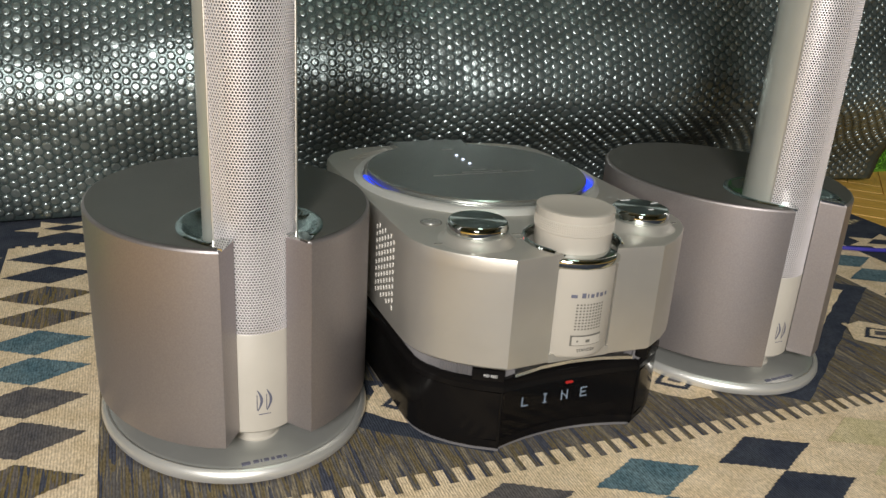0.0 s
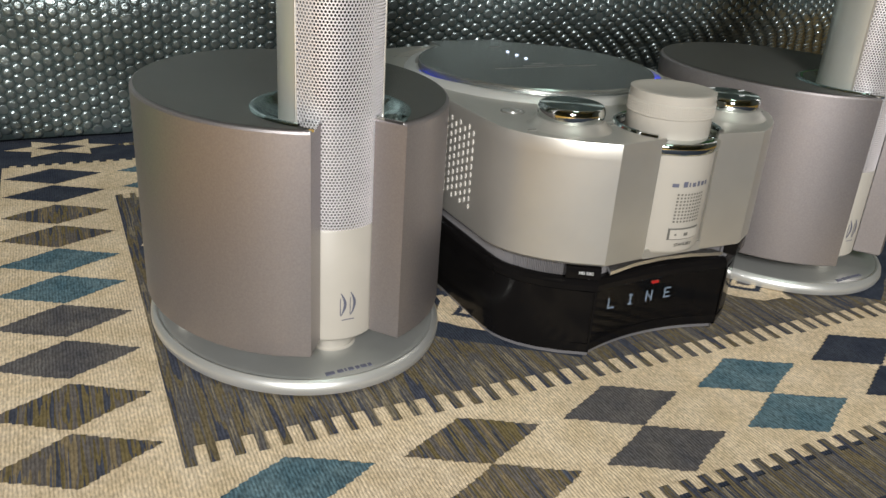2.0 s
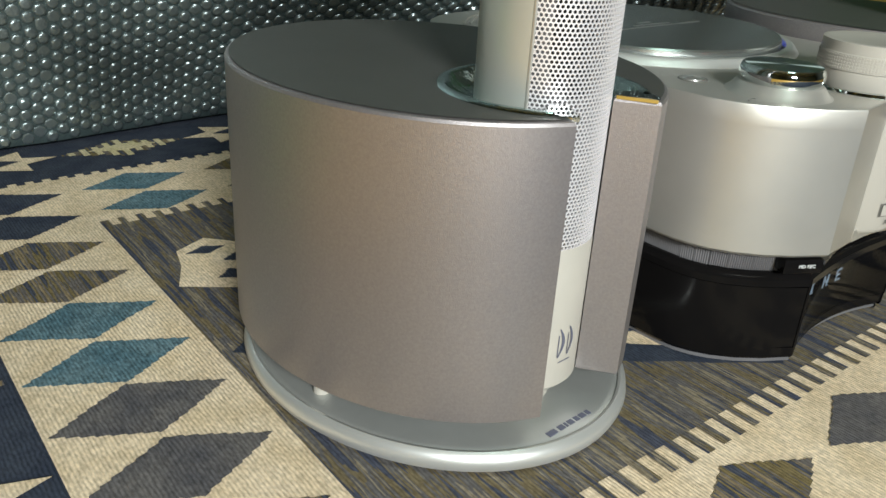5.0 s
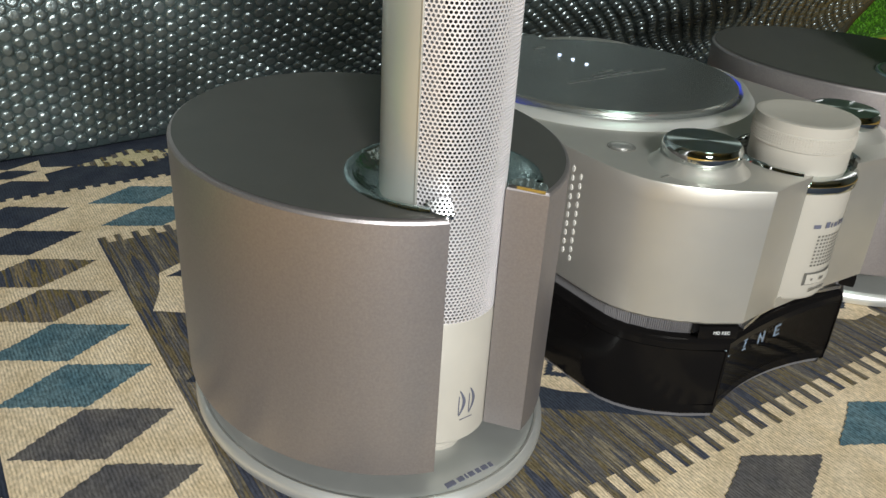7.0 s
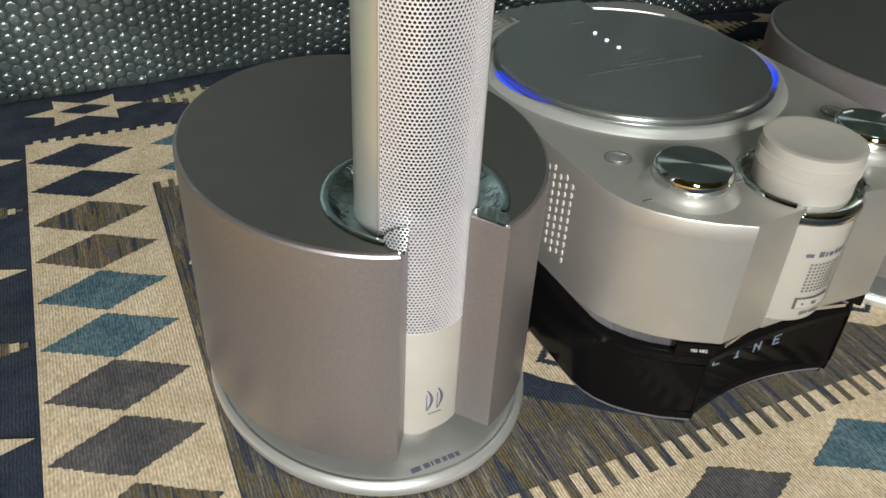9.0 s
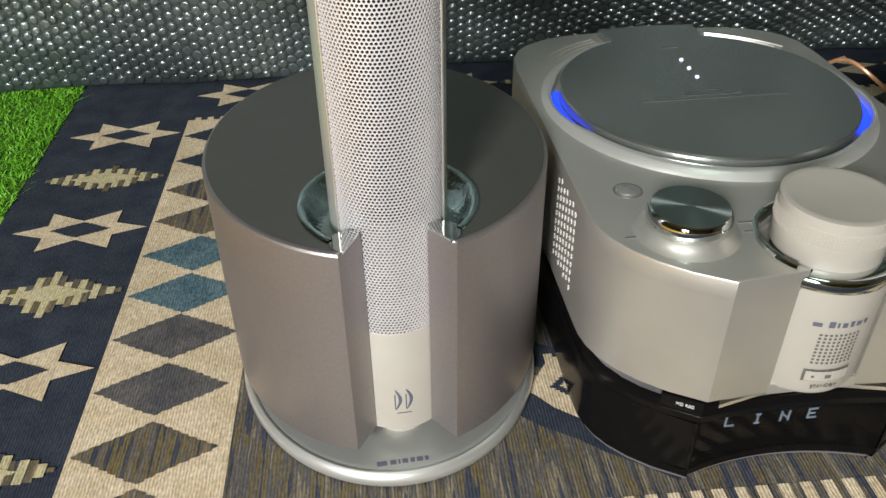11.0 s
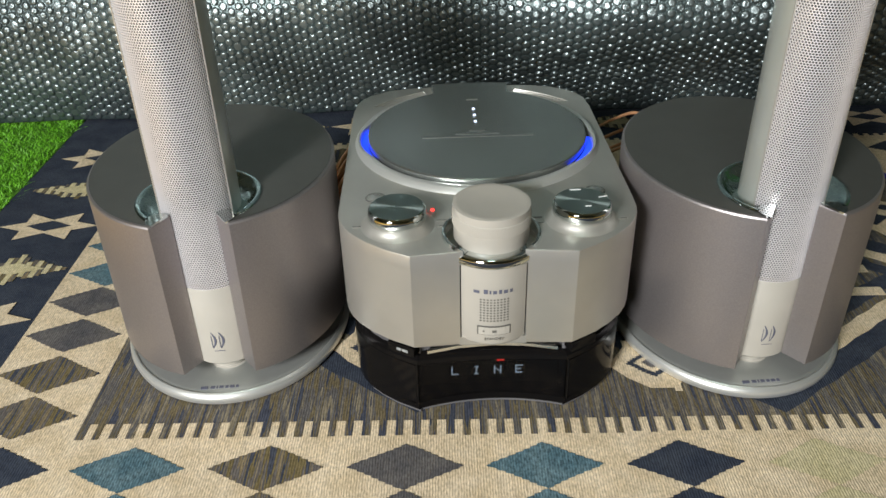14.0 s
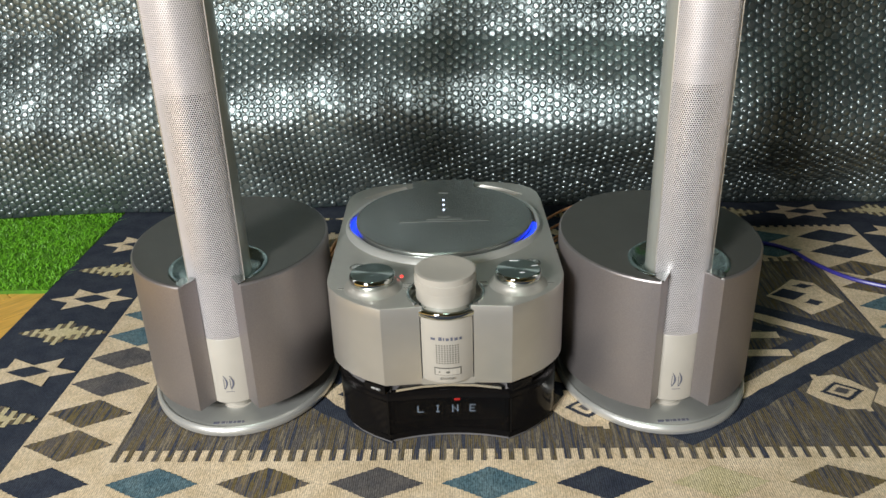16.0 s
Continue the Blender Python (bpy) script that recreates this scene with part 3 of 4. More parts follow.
    top = [skin.verts.new((p.x, p.y, DRUM_TOP_Z + 0.0004)) for p in outer]
    low = [skin.verts.new((p.x, p.y, DRUM_TOP_Z + 0.0004)) for p in inner[::-1]]
    for i in range(96):
        skin.faces.new((top[i], top[i + 1], low[i + 1], low[i]))
    part("top_skin", skin, DRUM_TOP, sp, "charcoal metallic top")
    # glossy dished ring of the well
    dish = [(WELL_R + 0.0018, DRUM_TOP_Z + 0.0005), (WELL_R + 0.0014, DRUM_TOP_Z + 0.0014), (WELL_R - 0.0002, DRUM_TOP_Z + 0.0016), (WELL_R - 0.0014, DRUM_TOP_Z + 0.0008), (WELL_R - 0.0030, DRUM_TOP_Z - 0.0016), (WELL_R - 0.0055, DRUM_TOP_Z - 0.0036), (WELL_R - 0.0078, DRUM_TOP_Z - 0.0046), (well + 0.0008, DRUM_TOP_Z - 0.0052), (well - 0.0004, DRUM_TOP_Z - 0.0056)]
    part("well_ring", lathe(dish, 80, 0, TUBE_Y, -90 + 44, 270 - 44), GLASSY, sp, "glossy pale dished ring round the tube", True, 60)
    for s in (-1, 1):
        p, q = Vector((s * 0.0126, -0.0652)), Vector((s * 0.0192, -0.0764))
        mid, along = (p + q) / 2, (q - p) / 2
        back = Vector((s * 0.86, 0.51)) * 0.0070
        tab = [mid + along * math.cos(math.pi * k / 10) + back * math.sin(math.pi * k / 10) for k in range(11)]
        part("slot_cap", prism(tab if s < 0 else tab[::-1], [(0, DRUM_TOP_Z - 0.0004), (0, DRUM_TOP_Z + 0.0007), (0.0005, DRUM_TOP_Z + 0.0011)]), MIRROR, sp, "polished tab beside the slot", False)
    # end cap and neck of the tube
    R = TUBE_R
    cap = part("end_cap", lathe([(0, 0.0178), (R - 0.004, 0.0178), (R - 0.001, 0.0184), (R + 0.0002, 0.0198), (R + 0.0002, 0.0720), (R - 0.0004, 0.0730), (R - 0.0022, 0.0730)], 64, 0, TUBE_Y), CREAM, sp, "cream plastic end cap")
    part("foot_neck", lathe([(0.0125, 0.0085), (0.0108, 0.0095), (0.0112, 0.0130), (0.0150, 0.0182)], 32, 0, TUBE_Y - 0.002), CREAM, sp)
    # sail-like twin mark on the cap, as plain shapes
    for s in (-1, 1):
        mark = bmesh.new()
        vs = []
        for k in range(13):
            t = k / 12
            x = s * 0.0023 + 0.0020 * math.sin(math.pi * t) - 0.0012
            vs.append((x, 0.0315 + 0.0115 * t))
        thick = [0.00022 + 0.00045 * math.sin(math.pi * k / 12) for k in range(13)]
        left = [bm_point(mark, x - w, z, TUBE_R + 0.0005) for (x, z), w in zip(vs, thick)]
        right = [bm_point(mark, x + w, z, TUBE_R + 0.0005) for (x, z), w in zip(vs, thick)]
        for k in range(12):
            mark.faces.new((left[k], right[k], right[k + 1], left[k + 1]))
        x = s * 0.0023 - 0.0014
        q = [bm_point(mark, x + dx, z, TUBE_R + 0.0005) for dx, z in ((-0.0002, 0.0320), (0.0002, 0.0320), (0.0002, 0.0405), (-0.0002, 0.0405))]
        mark.faces.new(q)
        part("mark", mark, PRINT, cap, smooth=False)
    bar = bmesh.new()
    q = [bm_point(bar, x, z, TUBE_R + 0.0005) for x, z in ((-0.003, 0.0292), (0.003, 0.0292), (0.003, 0.0297), (-0.003, 0.0297))]
    bar.faces.new(q)
    part("mark", bar, PRINT, cap, smooth=False)
    # printed word on the base rim, as plain bars
    for x, w in ((-0.0115, 0.0021), (-0.0066, 0.0013), (-0.0040, 0.0004), (-0.0015, 0.0012), (0.0017, 0.0009), (0.0048, 0.0013), (0.0078, 0.0008)):
        part("mark", box(x - w, -0.0768, 0.0078, x + w, -0.0746, 0.00855), PRINT, base, smooth=False)
    # the tube: perforated front, plain shell behind, drivers within
    z0 = 0.0730
    v, f = perforated(TUBE_R, -90 - 62, -90 + 62, z0, TUBE_TOP, 0.00150, 0.40)
    mesh_object("grille", [(x, y + TUBE_Y, z) for x, y, z in v], f, GRILLE, sp, True)
    shell = lathe([(TUBE_R - 0.0012, z0), (TUBE_R + 0.0003, z0), (TUBE_R + 0.0003, TUBE_TOP), (TUBE_R - 0.0012, TUBE_TOP)], 48, 0, TUBE_Y, -90 + 61, 270 - 61)
    part("rear_shell", shell, SHELL, sp, "plain pale silver rear half of the tube", True, 50)
    for s in (-1, 1):
        a = radians(-90 + 61.5 * s)
        part("edge_strip", lathe([(0, z0), (0.0006, z0), (0.0006, TUBE_TOP), (0, TUBE_TOP)], 8, (TUBE_R + 0.0001) * math.cos(a), TUBE_Y + (TUBE_R + 0.0001) * math.sin(a)), SILVER, sp)
    part("inner_tube", lathe([(TUBE_R - 0.0046, z0), (TUBE_R - 0.0046, TUBE_TOP - 0.002)], 48, 0, TUBE_Y), CORE_LIGHT, sp)
    part("liner", lathe([(TUBE_R - 0.0013, 0.247), (TUBE_R - 0.0013, TUBE_TOP - 0.002)], 48, 0, TUBE_Y), LINER, sp, "pale liner of the upper tube")
    # dark driver panel with rounded ends behind the holes
    panel = bmesh.new()
    p0, p1, wide, rr = 0.122, 0.246, 46.0, TUBE_R - 0.0040
    rows = []
    for k in range(31):
        z = p0 + (p1 - p0) * k / 30
        e = min(z - p0, p1 - z) / 0.010
        half = wide * (1 if e >= 1 else 0.55 + 0.45 * math.sqrt(max(0, 1 - (1 - e) ** 2)))
        rows.append([panel.verts.new((rr * math.cos(radians(-90 + half * (2 * i / 16 - 1))), TUBE_Y + rr * math.sin(radians(-90 + half * (2 * i / 16 - 1))), z)) for i in range(17)])
    for p, q in zip(rows, rows[1:]):
        for i in range(16):
            panel.faces.new((p[i], p[i + 1], q[i + 1], q[i]))
    part("driver_panel", panel, CORE_DARK, sp, "dark driver panel behind the holes")
    part("tube_cap", lathe([(TUBE_R, TUBE_TOP), (TUBE_R, TUBE_TOP + 0.006), (TUBE_R - 0.003, TUBE_TOP + 0.009), (0, TUBE_TOP + 0.009)], 48, 0, TUBE_Y), SILVER, sp)
    return sp


def bm_point(bm, x, z, r):
    """A point on the end cap's front, x along its width."""
    a = math.asin(max(-1, min(1, x / r)))
    return bm.verts.new((r * math.sin(a), TUBE_Y - r * math.cos(a), z))


left_speaker = speaker()
left_speaker.matrix_basis = pose(0.0276, 0.4207, 0, 0, 0, 7.5)
right_speaker = copy_thing(left_speaker, pose(0.3468, 0.4376, 0, 0, 0, 7.5))


# ---- main unit ----
BODY_TOP, BODY_LOW, FRONT_Y, FRONT_SLOPE = 0.1115, 0.0515, -0.1400, 0.11
KNOB_Y, VOL_Y, PILLAR_Y = -0.1074, -0.1187, -0.1235


WINDOW_X, POCKET_Y = 0.0398, -0.1205


def hollow(x, sag=0.0074):
    """The inward-bowed front of the black base."""
    return FRONT_Y + sag * (1 - (x / 0.043) ** 2)


def body_outline(notch=0.0, at=0.0, straight=False, pocket=False, sag=0.0074):
    """The plan, anticlockwise from the back; with a round or straight-sided notch of that radius in its front. Also the numbers of the notch's points."""
    half = [(-0.0828, 0.048), (-0.0812, 0.064), (-0.0770, 0.0735), (-0.0715, 0.0800), (-0.060, 0.0872), (-0.045, 0.0915), (-0.022, 0.0935)]
    right_rear = [(-x, y) for x, y in half]
    side = [(0.0828, -0.086), (0.0825, -0.0950), (0.0810, -0.1025), (0.0782, -0.1095), (0.0735, -0.1168), (0.0660, -0.1248), (0.0563, -0.1324), (0.0436, FRONT_Y + 0.0003), (0.0430, FRONT_Y)]
    front = []
    if notch:
        slope = FRONT_SLOPE
        hx = notch
        for _ in range(40):
            hx = math.sqrt(max(1e-9, notch ** 2 - (FRONT_Y + (0.043 - hx) * slope - at) ** 2))
        lean = math.atan2(at - (FRONT_Y + (0.043 - hx) * slope), hx)
        if straight:
            hx, lean = notch, 0.0
        front = [(hx, FRONT_Y + (0.043 - hx) * slope)] if straight else []
        for i in range(21):
            a = -lean + (math.pi + 2 * lean) * i / 20
            front.append((notch * math.cos(a), at + notch * math.sin(a)))
        if straight:
            front.append((-hx, front[0][1]))
    else:
        for i in range(13):
            x = WINDOW_X - 2 * WINDOW_X * i / 12
            front.append((x, hollow(x, sag)))
        if pocket:
            front = [front[0], (WINDOW_X - 0.0004, POCKET_Y), (0.0004 - WINDOW_X, POCKET_Y), front[-1]]
    left = [(-x, y) for x, y in side[::-1]]
    pts = ([(0, 0.0940)] + right_rear[::-1] + side + front + left + half)[::-1]
    first = len(half) + len(left)
    firm = set(range(first, first + len(front))) if notch else {first + 1, first + 2} if pocket else set()
    return pts, firm


def pillar_front(x):
    return -0.1362 - 0.0068 * (1 - (x / 0.0170) ** 2)


def main_unit():
    """Built about the lid's axis; its front faces -y."""
    mu = new("compact_stereo")
    tagged(mu, "champagne silver compact stereo with round top lid and black display base", "stereo")
    pts, firm = body_outline(0.0177, PILLAR_Y, True)
    part("body", prism(pts, [(0.0014, BODY_LOW), (0, BODY_LOW + 0.0014), (0, 0.1035)], firm), SILVER, mu, "champagne silver body with faceted front", True, 28)
    pts, firm = body_outline(0.0243, VOL_Y)
    part("top_deck", prism(pts, [(0, 0.1034), (0, BODY_TOP - 0.0010), (0.0003, BODY_TOP - 0.0003), (0.0010, BODY_TOP)], firm), SILVER, mu, "champagne silver top deck", True, 28)
    plan = body_outline()[0]
    part("foot_plate", prism(plan, [(0.0065, 0.0), (0.0056, 0.0006), (0.0056, 0.0026), (0.0064, 0.0030)]), WAIST, mu, "thin grey foot plate", True, 28)
    part("pedestal", prism(plan, [(0.0046, 0.0028), (0.0038, 0.004), (0.0036, 0.0085)]), BLACK, mu, "glossy black foot of the display base", True, 28)
    inner, firm = body_outline(pocket=True)
    part("display_housing", prism(inner, [(0.0036, 0.0084), (0.0036, 0.0367)], firm), BLACK, mu, "smoked glossy black display base", True, 28)
    lip = body_outline(sag=0.0030)[0]
    part("pedestal_top", prism(lip, [(0.0040, 0.0366), (0.0036, 0.0370), (0.0038, 0.0398), (0.0052, 0.0415), (0.0075, 0.0425)]), BLACK, mu, "", True, 28)
    # Matt lining added to keep the pocket dark and free of rug reflections.
    part("display_lining", box(0.0008 - WINDOW_X, POCKET_Y - 0.0012, 0.0088, WINDOW_X - 0.0008, POCKET_Y - 0.0002, 0.0364), LINING, mu, "matt black lining added behind the lit letters", False)
    part("display_floor", box(0.0008 - WINDOW_X, -0.1290, 0.0087, WINDOW_X - 0.0008, POCKET_Y - 0.0012, 0.0093), LINING, mu, "", False)
    bow = [(x, hollow(x) + 0.0033) for x in ((WINDOW_X + 0.0016) * (k / 8 - 1) for k in range(17))]
    part("display_window", prism(bow + [(x, y + 0.001) for x, y in bow[::-1]], [(0, 0.0085), (0, 0.0366)]), SMOKED, mu, "smoked see-through display window", True, 28)
    # waist with fine upright ribs
    around, ribbed = [Vector(p) for p in plan], []
    for p, q in zip(around, around[1:] + around[:1]):
        n = max(1, round((q - p).length / 0.0009))
        out = Vector(((q - p).y, (p - q).x)).normalized()
        for k in range(n):
            ribbed.append(tuple(p.lerp(q, (k + 0.25) / n) + out * 0.00045))
            ribbed.append(tuple(p.lerp(q, (k + 0.75) / n)))
    part("waist", prism(ribbed, [(0.0056, 0.0420), (0.0053, 0.0470), (0.0051, BODY_LOW + 0.001)]), WAIST, mu, "recessed ribbed grey waist", False)
    # disc slot strips and catches below the front
    part("slot_strip", prism([(-0.036, -0.1368), (-0.018, -0.1326), (0, -0.1312), (0.018, -0.1326), (0.036, -0.1368), (0.030, -0.1240), (-0.030, -0.1240)], [(0, 0.0452), (0, 0.0470)]), CHROME, mu, "thin polished strip")
    for s in (-1, 1):
        catch = box(-0.0085, -0.0035, 0.0445, 0.0085, 0.0035, 0.0508, 0.0012)
        bmesh.ops.rotate(catch, matrix=Matrix.Rotation(radians(30 * s), 3, "Z"), verts=catch.verts)
        bmesh.ops.translate(catch, vec=(s * 0.0490, -0.1320, 0), verts=catch.verts)
        catch_ob = part("catch", catch, BLACK, mu, "small glossy black catch")
        if s < 0:
            lettering("catch_writing", "MD REC", 0.0020, WHITE_PRINT, catch_ob, pose(-0.0498, -0.1359, 0.0478, 90, 0, -30))
    # display
    glyphs = {"L": "10000 10000 10000 10000 10000 10000 11111", "I": "01110 00100 00100 00100 00100 00100 01110", "N": "10001 10001 11001 10101 10011 10001 10001", "E": "11111 10000 10000 11110 10000 10000 11111"}
    for i, ch in enumerate("LINE"):
        verts, faces = [], []
        for r, bits in enumerate(glyphs[ch].split()):
            for c, on in enumerate(bits):
                if on == "1":
                    x, z, k = -0.0205 + 0.0124 * i + 0.00088 * (c - 2), 0.0206 + 0.00088 * (3 - r), len(verts)
                    verts += [(x + a * 0.00037, -0.1235 + d, z + b * 0.00037) for d in (0.0, 0.0004) for a, b in ((-1, -1), (1, -1), (1, 1), (-1, 1))]
                    faces += [(k, k + 1, k + 2, k + 3)] + [(k + e, k + (e + 1) % 4, k + 4 + (e + 1) % 4, k + 4 + e) for e in range(4)]
        mesh_object("display_letter", verts, faces, WHITE_LED, mu, False, "white lit dot-matrix letter")
    part("display_lamp", box(0.0036, -0.1250, 0.0285, 0.0078, -0.1240, 0.0297), RED_LED, mu, "red lit indicator bar", False)
    # control pillar under the volume knob
    plan = [(x, pillar_front(x)) for x in (0.0170 * k / 12 for k in range(-12, 13))] + [(0.0170, -0.1100), (-0.0170, -0.1100)]
    pillar = part("pillar", prism(plan, [(0.0022, 0.0535), (0.0008, 0.0545), (0, 0.0562), (0, 0.1045)]), CREAM, mu, "cream control pillar with a rounded front", True, 30)
    band = [(1.06 * x, pillar_front(x) - 0.0011) for x in (0.0170 * k / 12 for k in range(-12, 13))] + [(0.0180, -0.1120), (-0.0180, -0.1120)]
    part("collar", prism(band, [(0.0010, 0.1036), (0.0003, 0.1040), (0, 0.1048), (0, 0.1074), (0.0004, 0.1084), (0.0014, 0.1092), (0.0050, 0.1098)]), MIRROR, mu, "chrome collar", True, 40)
    part("notch_floor", box(-0.0181, -0.1375, 0.0512, 0.0181, -0.1005, 0.0562), SILVER, mu, "", False)
    part("well_trim", lathe([(0.0241, BODY_TOP - 0.004), (0.0241, BODY_TOP + 0.0004), (0.0245, BODY_TOP + 0.0012), (0.0251, BODY_TOP + 0.0015), (0.0260, BODY_TOP + 0.0011), (0.0267, BODY_TOP - 0.0004)], 64, 0, VOL_Y, -40, 220), MIRROR, mu, "bright trim round the knob well")
    knob = part("volume_knob", lathe([(0.0100, 0.1095), (0.0196, 0.1095), (0.0200, 0.1102), (0.0200, 0.1186), (0.0205, 0.1190), (0.0205, 0.1252), (0.0202, 0.1255), (0.0202, 0.1280), (0.0202, 0.1296), (0.0186, 0.1300), (0.0174, 0.1298), (0, 0.1300)], 72, 0, VOL_Y), CREAM, mu, "cream round volume knob")
    # knurled band: small raised pads round the knob
    verts, faces = [], []
    for c in range(110):
        for r in range(5):
            z, a0, a1 = 0.1193 + 0.0012 * r, radians(360 / 110 * c), radians(360 / 110 * (c + 0.62))
            k = len(verts)
            for rad, g in ((0.0204, 0.0), (0.02068, 0.00012)):
                for a, h in ((a0 + g / 0.02, g), (a1 - g / 0.02, g), (a1 - g / 0.02, 0.0008 - g), (a0 + g / 0.02, 0.0008 - g)):
                    verts.append((rad * math.cos(a), VOL_Y + rad * math.sin(a), z + h))
            faces += [(k + 4, k + 5, k + 6, k + 7)] + [(k + i, k + (i + 1) % 4, k + 4 + (i + 1) % 4, k + 4 + i) for i in range(4)]
    mesh_object("knurl", verts, faces, CREAM, knob, label="knurled grip band")["kind"] = "stuff"

    def on_pillar(bm, x, z, lift=0.0004):
        return bm.verts.new((x, pillar_front(x) - lift, z))

    def pillar_patch(name, x0, x1, z0, z1, mat, lift=0.0004):
        bm = bmesh.new()
        n = 6
        low = [on_pillar(bm, x0 + (x1 - x0) * k / n, z0, lift) for k in range(n + 1)]
        top = [on_pillar(bm, x0 + (x1 - x0) * k / n, z1, lift) for k in range(n + 1)]
        for k in range(n):
            bm.faces.new((low[k], low[k + 1], top[k + 1], top[k]))
        return part(name, bm, mat, pillar, smooth=False)

    # brand word as plain bars, a wedge before it
    for x, w, h in ((-0.0085, 0.0018, 0.0022), (-0.0042, 0.0013, 0.0034), (-0.0021, 0.0005, 0.0028), (0.0001, 0.0012, 0.0026), (0.0027, 0.0009, 0.0032), (0.0053, 0.0013, 0.0026), (0.0080, 0.0009, 0.0026)):
        pillar_patch("mark", 1.1 * (x - w * 0.75), 1.1 * (x + w * 0.75), 0.0886, 0.0886 + h * 0.8, PRINT)
    # speech grille: rows of pin holes, their inner shade painted as dark patches
    for r in range(9):
        for c in range(9):
            x, z = -0.0072 + 0.0018 * c, 0.0712 + 0.0017 * r
            pillar_patch("pin_hole", x - 0.0005, x + 0.0005, z - 0.00045, z + 0.00045, PRINT_GREY, 0.0003)
    pillar_patch("button_surround", -0.0090, 0.0090, 0.0618, 0.0678, PRINT_GREY, 0.0003)
    pillar_patch("standby_button", -0.0083, 0.0083, 0.0624, 0.0672, CREAM, 0.0008)
    pillar_patch("button_mark", -0.0062, -0.0052, 0.0643, 0.0653, PRINT_GREY, 0.0011)
    pillar_patch("button_mark", -0.0012, 0.0012, 0.0640, 0.0656, PRINT_GREY, 0.0011)
    lettering("standby_writing", "STANDBY", 0.0024, PRINT_GREY, pillar, pose(0, pillar_front(0) - 0.0002, 0.0592, 90, 0, 0), 0.0001)

    # two mirror-bright knobs on coned collars
    for s in (-1, 1):
        x = 0.0495 * s
        part("knob_collar", lathe([(0.0206, BODY_TOP - 0.0003), (0.0196, BODY_TOP + 0.0003), (0.0184, BODY_TOP + 0.0012), (0.0174, BODY_TOP + 0.0024), (0.0165, BODY_TOP + 0.0036), (0.0158, BODY_TOP + 0.0042), (0.0145, BODY_TOP + 0.0043)], 64, x, KNOB_Y), SILVER, mu, "coned silver collar")
        dial = part("control_knob", lathe([(0.0142, BODY_TOP + 0.003), (0.0148, BODY_TOP + 0.0048), (0.0156, BODY_TOP + 0.0055), (0.0159, BODY_TOP + 0.0072), (0.0157, BODY_TOP + 0.0088), (0.0152, BODY_TOP + 0.0101), (0.0145, BODY_TOP + 0.0107), (0.0140, BODY_TOP + 0.0100)], 64), MIRROR, mu, "mirror-bright round control knob")
        dial.matrix_basis = pose(x, KNOB_Y, 0)
        part("knob_face", lathe([(0.0144, BODY_TOP + 0.0100), (0.0144, BODY_TOP + 0.0107), (0, BODY_TOP + 0.0109)], 64), KNOB, dial, "turned metal face")
        if s > 0:
            for dx, dy, w, turn in ((-0.002, 0.0122, 0.0030, 0), (0.0115, 0.0035, 0.0024, 12), (0.002, -0.0062, 0.0016, 0)):
                tick = part("knob_mark", box(-w, -0.00035, 0, w, 0.00035, 0.0003), WHITE_PRINT, mu, smooth=False)
                tick.matrix_basis = pose(x + dx, KNOB_Y + dy, BODY_TOP + 0.0108, 0, 0, turn)
        # Dark ring paints the shade of the groove round the button.
        part("button_groove", lathe([(0.0060, BODY_TOP + 0.0001), (0.0059, BODY_TOP + 0.00035), (0.0051, BODY_TOP + 0.0003)], 32, 0.0625 * s, -0.0775), PRINT_GREY, mu)
        part("push_button", lathe([(0.0054, BODY_TOP - 0.0004), (0.0052, BODY_TOP + 0.0004), (0.0046, BODY_TOP + 0.0004), (0.0044, BODY_TOP - 0.0002), (0.0042, BODY_TOP + 0.0006), (0.0036, BODY_TOP + 0.0009), (0, BODY_TOP + 0.0009)], 32, 0.0625 * s, -0.0775), BUTTON, mu, "small oval silver push button")
        for dx, dy, w in ((-0.024 * s, 0.002, 0.003), (-0.023 * s, -0.004, 0.002), (0.022 * s, -0.002, 0.0022), (0.012 * s, 0.030, 0.004)):
            part("print_mark", box(x + dx - w, KNOB_Y + dy - 0.0004, BODY_TOP, x + dx + w, KNOB_Y + dy + 0.0004, BODY_TOP + 0.00035), PRINT_GREY, mu, smooth=False)
    part("mode_lamp", lathe([(0.0011, BODY_TOP), (0.0010, BODY_TOP + 0.0008), (0, BODY_TOP + 0.0011)], 12, -0.0305, -0.0935), RED_LED, mu, "tiny red lit lamp")
    oval = lathe([(0.0011, 0.0), (0.0010, 0.0003), (0, 0.0003)], 8)
    bmesh.ops.scale(oval, vec=(1.35, 0.8, 1), verts=oval.verts)
    # round lid, its rim and the lit gap
    def sickle(a):
        """How far the gap round the lid widens at an angle, 0 to 1."""
        return max((math.cos(math.pi * d / 2 / 20) if abs(d) < 20 else 0.0) for d in ((a - m + 180) % 360 - 180 for m in (184, -22))) ** 0.8

    bm = bmesh.new()
    rings = []
    for i in range(144):
        a = 360 * i / 144
        w = 0.0031 * sickle(a)
        prof = [(0.0790, -0.0006), (0.0780, 0.0006), (0.0760 + w * 0.35, 0.0030), (0.0744 + w * 0.7, 0.0037), (0.0722 + w, 0.0034), (0.0716 + w, 0.0002)]
        rings.append([bm.verts.new((r * math.cos(radians(a)), r * math.sin(radians(a)), BODY_TOP + z)) for r, z in prof])
    for i in range(144):
        p, q = rings[i], rings[(i + 1) % 144]
        for k in range(5):
            bm.faces.new((p[k], q[k], q[k + 1], p[k + 1]))
    part("lid_rim", bm, RIM, mu, "satin silver lid rim", True, 40)
